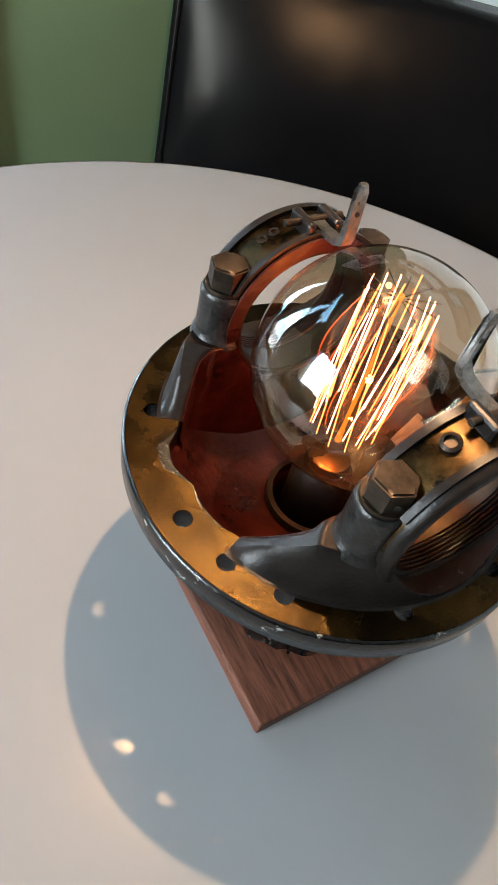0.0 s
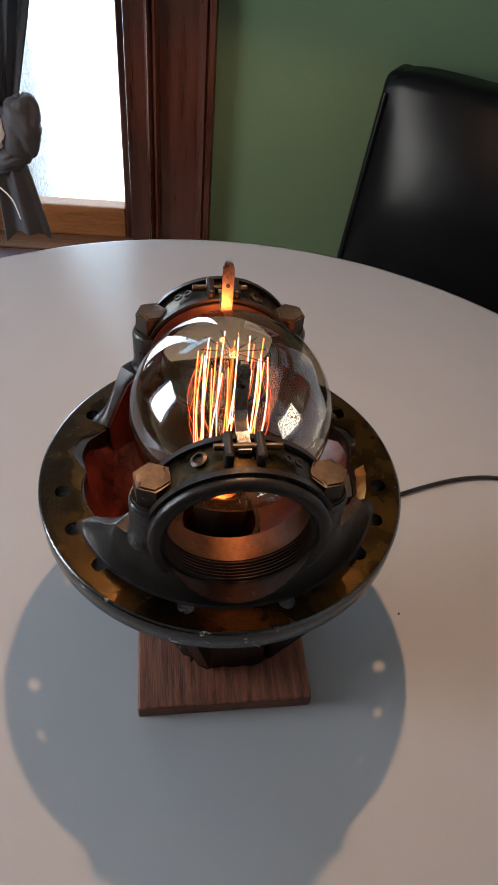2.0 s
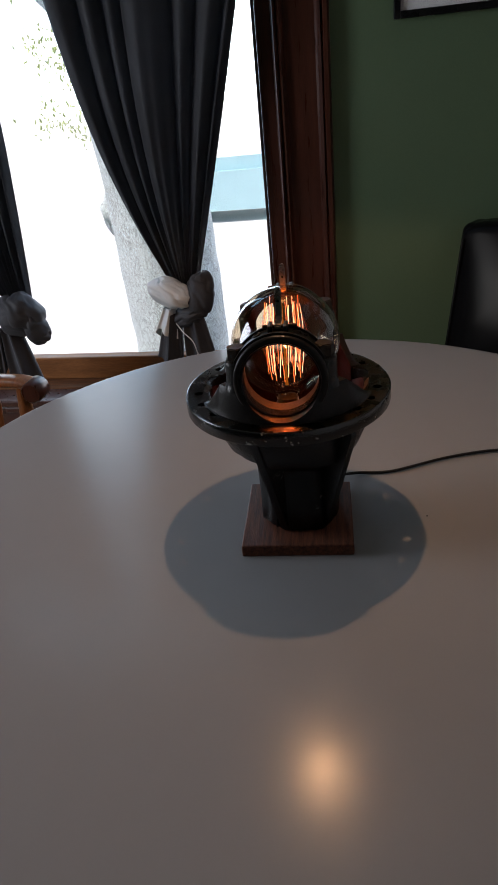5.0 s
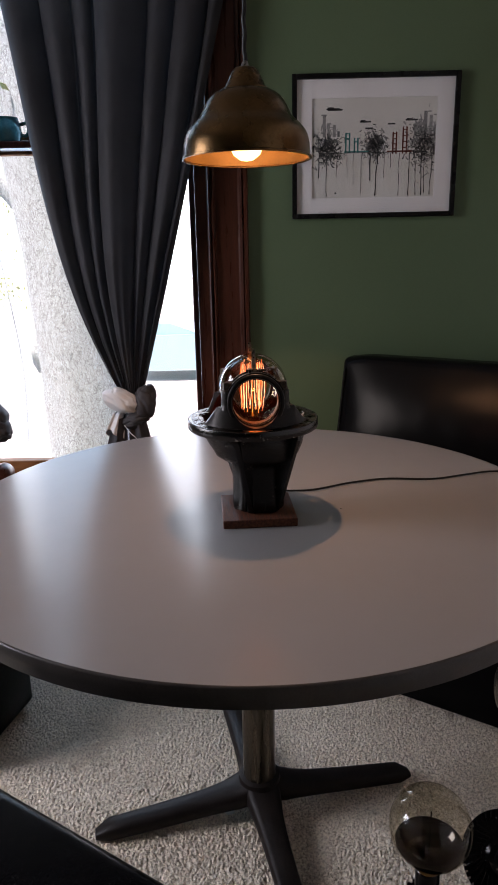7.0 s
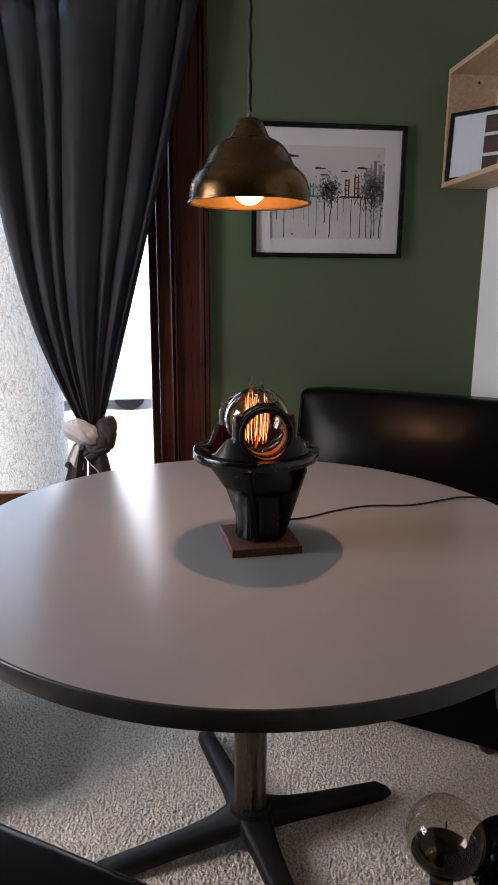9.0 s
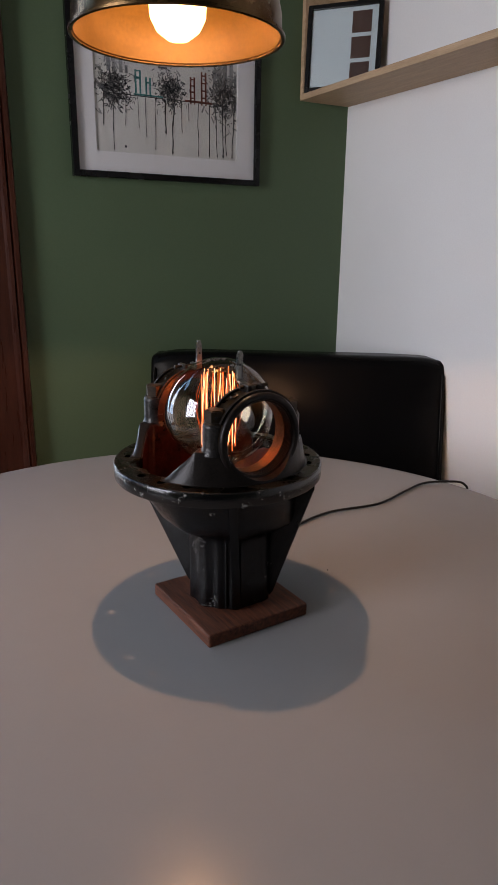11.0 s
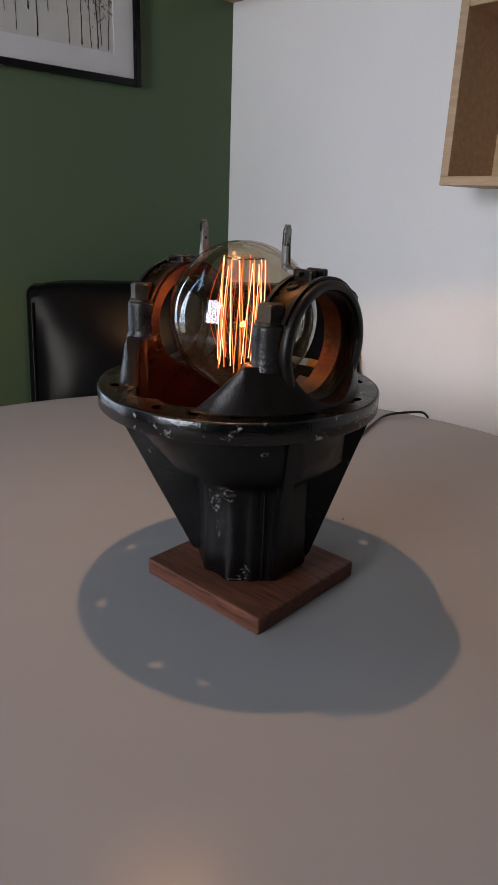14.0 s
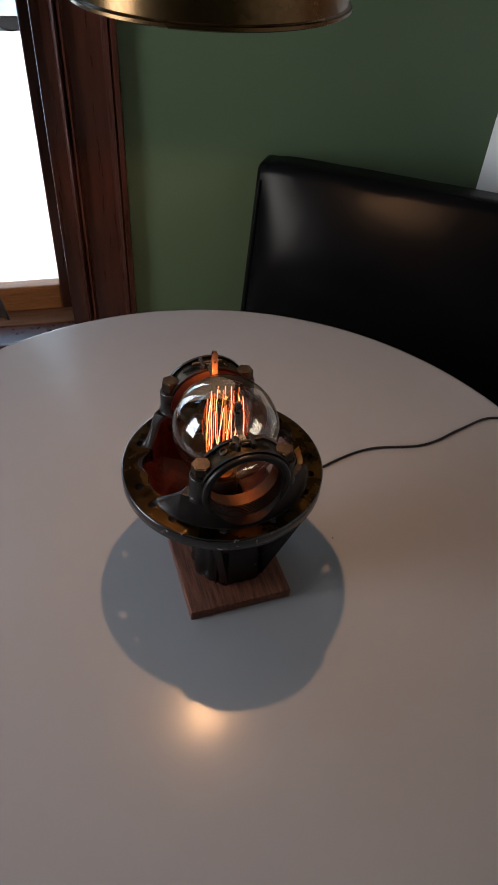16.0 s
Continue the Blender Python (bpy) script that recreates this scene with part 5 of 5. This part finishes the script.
        part("lining_edge", tube(smooth_line([(tail_x - 0.012, -0.066, z_knot - 0.115), (tail_x + 0.006, -0.070, z_knot - 0.140), (tail_x + 0.030, -0.074, z_knot - 0.165), (tail_x + 0.040, -0.074, tail + 0.05)], 5), 0.0015, 8), M["lining"], cur, "thin white lining edge", 60)
    part("tail", leaf(tail_x + 0.022, 0.024, 0.046, z_knot - 0.085, tail, 0.012, 1.0), M["curtain"], cur, "short loose tail below the knot", 70)
    part("tail", leaf(tail_x - 0.026, 0.020, 0.036, z_knot - 0.095, tail + 0.022, -0.022, 4.0), M["curtain"], cur, "short loose tail below the knot", 70)


curtain("charcoal grey curtain tied in a knot with white lining showing", (-0.42, 0.342), -0.060, 0.790, 2.20, 0.535, 1, -0.072)
curtain("charcoal grey curtain tied in a knot above the sill", (-1.195, -0.435), -0.555, 0.755, 2.20, 0.515, -1, -0.618)
rod = thing("curtain_rod", pose(0, 1.385, 2.23), "dark metal curtain rod above the window", "curtain rod")
part("rod", moved(cylinder(0.011, -0.80, 0.80, 16), pose(-0.40, 0, 0, 0, 90, 0)), M["iron"], rod, "", 60)
for x in (-1.21, 0.41):
    part("finial", moved(lathe([(0, -0.03), (0.016, -0.024), (0.022, 0), (0.016, 0.022), (0.011, 0.03)], 18), pose(x, 0, 0, 0, 90, 0)), M["iron"], rod, "", 60)
    part("bracket", box(x * 0.93 - 0.006, x * 0.93 + 0.006, 0.0, NORTH - 0.031 - 1.385, -0.008, 0.008), M["iron"], rod)

mug = thing("mug", pose(-0.445, 1.56, 1.578), "teal glazed round mug standing on the window ledge", "mug")
part("cup", lathe([(0, 0.0), (0.030, 0.0), (0.036, 0.006), (0.047, 0.030), (0.047, 0.048), (0.040, 0.068), (0.038, 0.075), (0.035, 0.075), (0.037, 0.066), (0.043, 0.046), (0.043, 0.030), (0.030, 0.008), (0, 0.008)], 40), M["teal_glaze"], mug, "", 50)
part("handle", tube(smooth_line([(0.044, 0, 0.055), (0.062, 0, 0.058), (0.068, 0, 0.042), (0.060, 0, 0.022), (0.044, 0, 0.022)], 6), 0.0055, 10), M["teal_glaze"], mug, "", 60)


# ---- framed print ----
X0, X1, Z0, Z1 = 0.480, 0.997, 1.3155, 1.7365
pic = thing("framed_print", pose(X0, NORTH - 0.001, Z0), "black-framed ink print of a dripping city skyline", "framed print")
PW, PH, F = X1 - X0, Z1 - Z0, 0.015
for name_f, b in (("frame_side", box(0, F, -0.020, 0, 0, PH, 0.002)), ("frame_side", box(PW - F, PW, -0.020, 0, 0, PH, 0.002)), ("frame_rail", box(F, PW - F, -0.0195, 0, 0, F, 0.002)), ("frame_rail", box(F, PW - F, -0.0195, 0, PH - F, PH, 0.002))):
    part(name_f, b, M["black_frame"], pic, "glossy black frame")
mx0, mx1, mz0, mz1 = 0.062, PW - 0.066, 0.062, PH - 0.068
part("mat_board", merge(box(F, mx0, -0.009, -0.003, F, PH - F), box(mx1, PW - F, -0.009, -0.003, F, PH - F), box(mx0, mx1, -0.009, -0.003, F, mz0), box(mx0, mx1, -0.009, -0.003, mz1, PH - F)), M["mat_board"], pic, "white mat board")
part("paper", box(mx0, mx1, -0.0045, -0.002, mz0, mz1), M["paper"], pic, "off-white print paper")
AW, AH = mx1 - mx0, mz1 - mz0


def art(name, quads, mat, label, y=-0.0048):
    bm = bmesh.new()
    for q in quads:
        bm.faces.new([bm.verts.new((mx0 + u * AW, y, mz0 + v * AH)) for u, v in q])
    return part(name, bm, mat, pic, label)


rng = random.Random(11)
rect = lambda u, v, w, h: [(u - w, v - h), (u + w, v - h), (u + w, v + h), (u - w, v + h)]


def scrawl(cu, cv, su, sv, count, size):
    out = []
    for _ in range(count):
        u, v = cu + rng.gauss(0, su), cv + rng.gauss(0, sv)
        u, v = min(0.985, max(0.012, u)), min(0.97, max(0.02, v))
        a, s, w = rng.uniform(0, 6.3), size * rng.uniform(0.5, 1.6), size * rng.uniform(0.12, 0.4)
        du, dv = s * math.cos(a), s * math.sin(a) * AW / AH
        nu, nv = -w * math.sin(a), w * math.cos(a) * AW / AH
        out.append([(u - du - nu, v - dv - nv), (u + du - nu, v + dv - nv), (u + du + nu, v + dv + nv), (u - du + nu, v - dv + nv)])
    return out


art("ink_wash", scrawl(0.13, 0.53, 0.055, 0.09, 150, 0.016) + scrawl(0.51, 0.53, 0.045, 0.075, 130, 0.015) + scrawl(0.90, 0.56, 0.06, 0.12, 190, 0.016), M["wash"], "grey ink wash", -0.0047)
art("ink_scrawl", scrawl(0.13, 0.50, 0.05, 0.07, 420, 0.008) + scrawl(0.51, 0.52, 0.045, 0.065, 400, 0.008) + scrawl(0.90, 0.52, 0.055, 0.10, 520, 0.008) + scrawl(0.21, 0.42, 0.04, 0.02, 50, 0.007), M["ink"], "black ink strokes", -0.0050)
towers = [rect(u, 0.62 + h / 2, w, h / 2) for u, w, h in ((0.10, 0.012, 0.21), (0.135, 0.009, 0.14), (0.18, 0.012, 0.12), (0.215, 0.010, 0.06), (0.83, 0.010, 0.12), (0.87, 0.013, 0.16), (0.91, 0.014, 0.24), (0.955, 0.013, 0.20), (0.985, 0.008, 0.10))]
art("ink_towers", towers, M["wash"], "grey inked towers", -0.0049)
art("skyline_bar", [rect(0.5, 0.458, 0.44, 0.0035)] + [rect(u, v, w, 0.008) for u, v, w in ((0.17, 0.895, 0.055), (0.15, 0.905, 0.025), (0.185, 0.887, 0.06), (0.43, 0.765, 0.045), (0.41, 0.775, 0.02), (0.46, 0.70, 0.03), (0.64, 0.74, 0.03), (0.80, 0.775, 0.05), (0.78, 0.783, 0.02))], M["ink"], "ink horizon and clouds", -0.0051)
bridge = []
for u in (0.275, 0.305, 0.345, 0.372):
    h = 0.20 if u < 0.32 else 0.15
    bridge.append(rect(u, 0.46 + h / 2, 0.006, h / 2))
bridge += [rect(0.29, 0.60, 0.018, 0.008), rect(0.29, 0.65, 0.018, 0.006), rect(0.358, 0.57, 0.016, 0.008), rect(0.36, 0.47, 0.10, 0.006)]
art("teal_bridge", bridge, M["teal"], "teal inked bridge", -0.0052)
gate = []
for u, h in ((0.655, 0.22), (0.682, 0.22), (0.735, 0.27), (0.765, 0.27)):
    gate.append(rect(u, 0.44 + h / 2, 0.006, h / 2))
for k in range(4):
    gate += [rect(0.668, 0.49 + 0.05 * k, 0.014, 0.006), rect(0.75, 0.50 + 0.06 * k, 0.016, 0.006)]
art("red_bridge", gate + [rect(0.71, 0.465, 0.10, 0.008)], M["rust"], "dark red inked bridge", -0.0053)
drips = []
for u, low, w in ((0.055, 0.19, 0.005), (0.12, 0.0, 0.004), (0.20, 0.2, 0.003), (0.29, 0.19, 0.0025), (0.34, 0.12, 0.0025), (0.40, 0.02, 0.003), (0.475, 0.16, 0.006), (0.52, 0.0, 0.006), (0.59, 0.18, 0.003), (0.64, 0.28, 0.003), (0.71, 0.0, 0.0035), (0.79, 0.0, 0.005), (0.85, 0.0, 0.004), (0.895, 0.0, 0.006), (0.92, 0.02, 0.004), (0.965, 0.0, 0.0045)):
    at, v, lean = u, low + 0.03, 0.0
    while v < 0.45:
        lean = 0.6 * lean + rng.uniform(-0.0022, 0.0022)
        half, nxt = w * rng.uniform(0.45, 0.75), min(0.45, v + 0.035)
        drips.append([(at - half, v), (at + half, v), (at + lean + half, nxt), (at + lean - half, nxt)])
        at, v = at + lean, nxt
    drips.append([(u - w, low + 0.03), (u, low + 0.008), (u + w, low + 0.03), (u, low + 0.07)])
art("ink_drips", drips + [rect(0.195, 0.05, 0.007, 0.009)], M["ink"], "long ink drips", -0.0054)
part("picture_glass", box(F, PW - F, -0.0145, -0.0125, F, PH - F), M["glaze"], pic)


# ---- box shelves on the white wall ----
def box_shelf(y0, y1, z0, z1, mids, label, back=False, end_open=False):
    x0, x1, t = 1.132, EAST - 0.001, 0.016
    sh = thing("box_shelf", pose(0, 0, 0), label, "shelf", "box shelves on the white wall")
    part("bottom_board", box(x0, x1, y0, y1, z0, z0 + t, 0.0012), M["birch"], sh)
    part("top_board", box(x0, x1, y0, y1, z1 - t, z1, 0.0012), M["birch"], sh)
    for a in (y0, y1 - t):
        part("end_board", box(x0 + 0.0005, x1, a, a + t, z0 + t, z1 - t, 0.0008), M["birch"], sh)
    part("peg_hole", moved(cylinder(0.0045, 0, 0.0012, 12), pose(x1 - 0.067, y1 - t - 0.0010, z1 - 0.040, -90, 0, 0)), M["rubber"], sh)
    for z in mids:
        part("shelf_board", box(x0 + 0.002, x1, y0 + t, y1 - t, z, z + t, 0.001), M["birch"], sh)
    if back:
        part("back_board", box(x1 - 0.008, x1 - 0.001, y0 + t, y1 - t, z0 + t, z1 - t), M["birch"], sh)


box_shelf(0.695, NORTH - 0.001, 1.548, 1.915, [], "pale birch box shelf fixed in the corner")
box_shelf(0.05, 0.692, 1.1085, 1.700, [1.392], "pale birch two-tier box shelf on the white wall", True)


def leaning_frame(m, w, h, label, squares):
    fr = thing("photo_frame", m, label, "photo frame")
    f = 0.012
    for name_f, b in (("frame_side", box(0, f, -0.014, 0, 0, h, 0.0015)), ("frame_side", box(w - f, w, -0.014, 0, 0, h, 0.0015)), ("frame_rail", box(f, w - f, -0.0135, 0, 0, f, 0.0015)), ("frame_rail", box(f, w - f, -0.0135, 0, h - f, h, 0.0015))):
        part(name_f, b, M["black_frame"], fr)
    part("print", box(f, w - f, -0.006, -0.002, f, h - f), M["pale_blue"], fr, "pale blue print")
    for k in range(squares):
        part("photo", box(w - 0.082, w - 0.030, -0.0075, -0.0065, f + 0.004 + 0.062 * k, f + 0.056 + 0.062 * k), M["brown_panel"], fr, "small dark brown photo")
    part("glazing", box(f, w - f, -0.0105, -0.0090, f, h - f), M["glaze"], fr)


leaning_frame(pose(1.141, 1.452, 1.5642, -4, 0, -50), 0.205, 0.215, "black frame with pale print and brown photos on the shelf", 3)
leaning_frame(pose(1.165, 0.668, 1.4085, -4, 0, -81.5), 0.20, 0.20, "black frame with a pale print, leaning on the shelf", 0)


# ---- lamps made from gears, standing on the floor ----
def gear(r, z0, z1, teeth, taper=1.0):
    """A toothed wheel with flat-topped teeth; taper under 1 draws its top in, as on a bevel gear."""
    pts = []
    for k in range(teeth):
        for f, q in ((0.0, 0.87), (0.22, 0.87), (0.34, 1.0), (0.66, 1.0), (0.78, 0.87)):
            a = 2 * math.pi * (k + f) / teeth
            pts.append((q * r * math.cos(a), q * r * math.sin(a)))
    bm = prism(pts, z0, z1)
    for v in bm.verts:
        if v.co.z > (z0 + z1) / 2:
            v.co.x *= taper
            v.co.y *= taper
    return bm


def gear_lamp(m, height, globe_r, discs, label, neck):
    g = thing("gear_lamp", m, label, "lamp", "lamps made from gears")
    z = 0.0
    for r, h, teeth, taper in discs:
        part("gear", gear(r, z, z + h, teeth, taper), M["oiled"], g, "dark oiled steel gear", 20)
        part("hub", lathe([(0.55 * r * taper, z + h - 0.001), (0.66 * r * taper, z + h + 0.0035), (0.60 * r * taper, z + h + 0.0050), (0.35 * r * taper, z + h + 0.0050), (0.35 * r * taper, z + h - 0.001)], 32, closed=True), M["oiled"], g, "", 40)
        z += h + 0.0045
    part("socket", cylinder(0.019, z, height - globe_r - neck - 0.004, 24, 0.003), M["oiled"], g, "", 40)
    c = height
    line = [(globe_r * math.cos(radians(a)), c + globe_r * math.sin(radians(a))) for a in range(90, -66, -3)]
    line[0] = (0, c + globe_r)
    b = part("globe_bulb", lathe(line + [(0.022, c - globe_r * 1.02), (0.0185, c - globe_r - neck * 0.3), (0.0175, c - globe_r - neck)], 96), M["clear_bulb"], g, "clear unlit globe bulb", 80)
    part("stem", tube([(0, 0, c - globe_r - neck), (0, 0, c + 0.45 * globe_r)], 0.0013, 8), M["oiled"], b, "thin dark stem")
    part("inner_flare", lathe([(0.0125, c - globe_r - neck + 0.002), (0.0060, c - globe_r - neck * 0.4 + 0.004), (0.0035, c - globe_r * 0.75)], 24), M["clear_bulb"], b, "", 80)
    part("collar", lathe([(0.0178, c - globe_r - neck - 0.004), (0.0195, c - globe_r - neck - 0.004), (0.0195, c - globe_r - neck + 0.010), (0.0178, c - globe_r - neck + 0.010)], 28, closed=True), M["gold"], g)
    return g


small = gear_lamp(pose(0.612, 0.012, 0), 0.358, 0.0625, [(0.085, 0.05, 30, 1.0), (0.05, 0.06, 22, 1.0), (0.058, 0.045, 26, 0.85), (0.035, 0.05, 18, 1.0)], "lamp of stacked dark gears with an unlit globe bulb", 0.010)
# added inner shell: imitates the dark reflection in the lower half of the globe
part("reflection_half", lathe([(0.0600 * math.cos(radians(a)), 0.358 + 0.0600 * math.sin(radians(a)) + 0.004 * (a + 10) / 60) for a in range(-30, -90, -4)], 64), M["dark_reflection"], small, "dark copper shell painting the reflection in the bulb's lower half", 80)
tall = gear_lamp(pose(0.790, 0.065, 0), 0.555, 0.075, [(0.085, 0.05, 36, 1.0), (0.052, 0.11, 22, 1.0), (0.045, 0.09, 24, 1.0), (0.040, 0.03, 18, 0.9), (0.034, 0.066, 12, 1.0)], "taller lamp of dark gears with an unlit globe bulb", 0.055)
tilt = pose(-0.050, -0.038, 0.275, 0, 0, 53) @ pose(0, 0, 0, 0, -52, 0)
wheel = part("ring_gear", moved(gear(0.072, -0.010, 0.010, 46, 0.86), tilt), M["oiled"], tall, "dark ring gear leaning on the stack", 20)
part("dished_face", moved(lathe([(0.012, 0.0102), (0.024, 0.0138), (0.031, 0.0104)], 48), tilt), M["oiled"], wheel, "", 40)
for k in range(34):
    part("face_tooth", moved(box(-0.0135, 0.0145, -0.0016, 0.0016, 0.0095, 0.0148, 0.0006, 1), tilt @ pose(0, 0, 0, 0, 0, 360 * k / 34) @ pose(0.0465, 0, 0, 0, 0, 26)), M["oiled"], wheel, "", 30)
part("bore", moved(lathe([(0.0, 0.0170), (0.013, 0.0170), (0.016, 0.0110), (0.016, 0.0100)], 28), tilt), M["rubber"], wheel, "", 40)
part("drip_saucer", lathe([(0.019, 0.4175), (0.034, 0.4165), (0.042, 0.4210), (0.0425, 0.4225), (0.034, 0.4185), (0.019, 0.4195)], 48, closed=True), M["clear_bulb"], tall, "thin glass saucer under the neck", 60)
tagged(part("coin", moved(cylinder(0.011, 0, 0.0050, 24, 0.0008), pose(0.282, 0.402, 0.0050, 12, 0, 0)), M["lining"]), "small pale disc lying on the carpet", "disc")
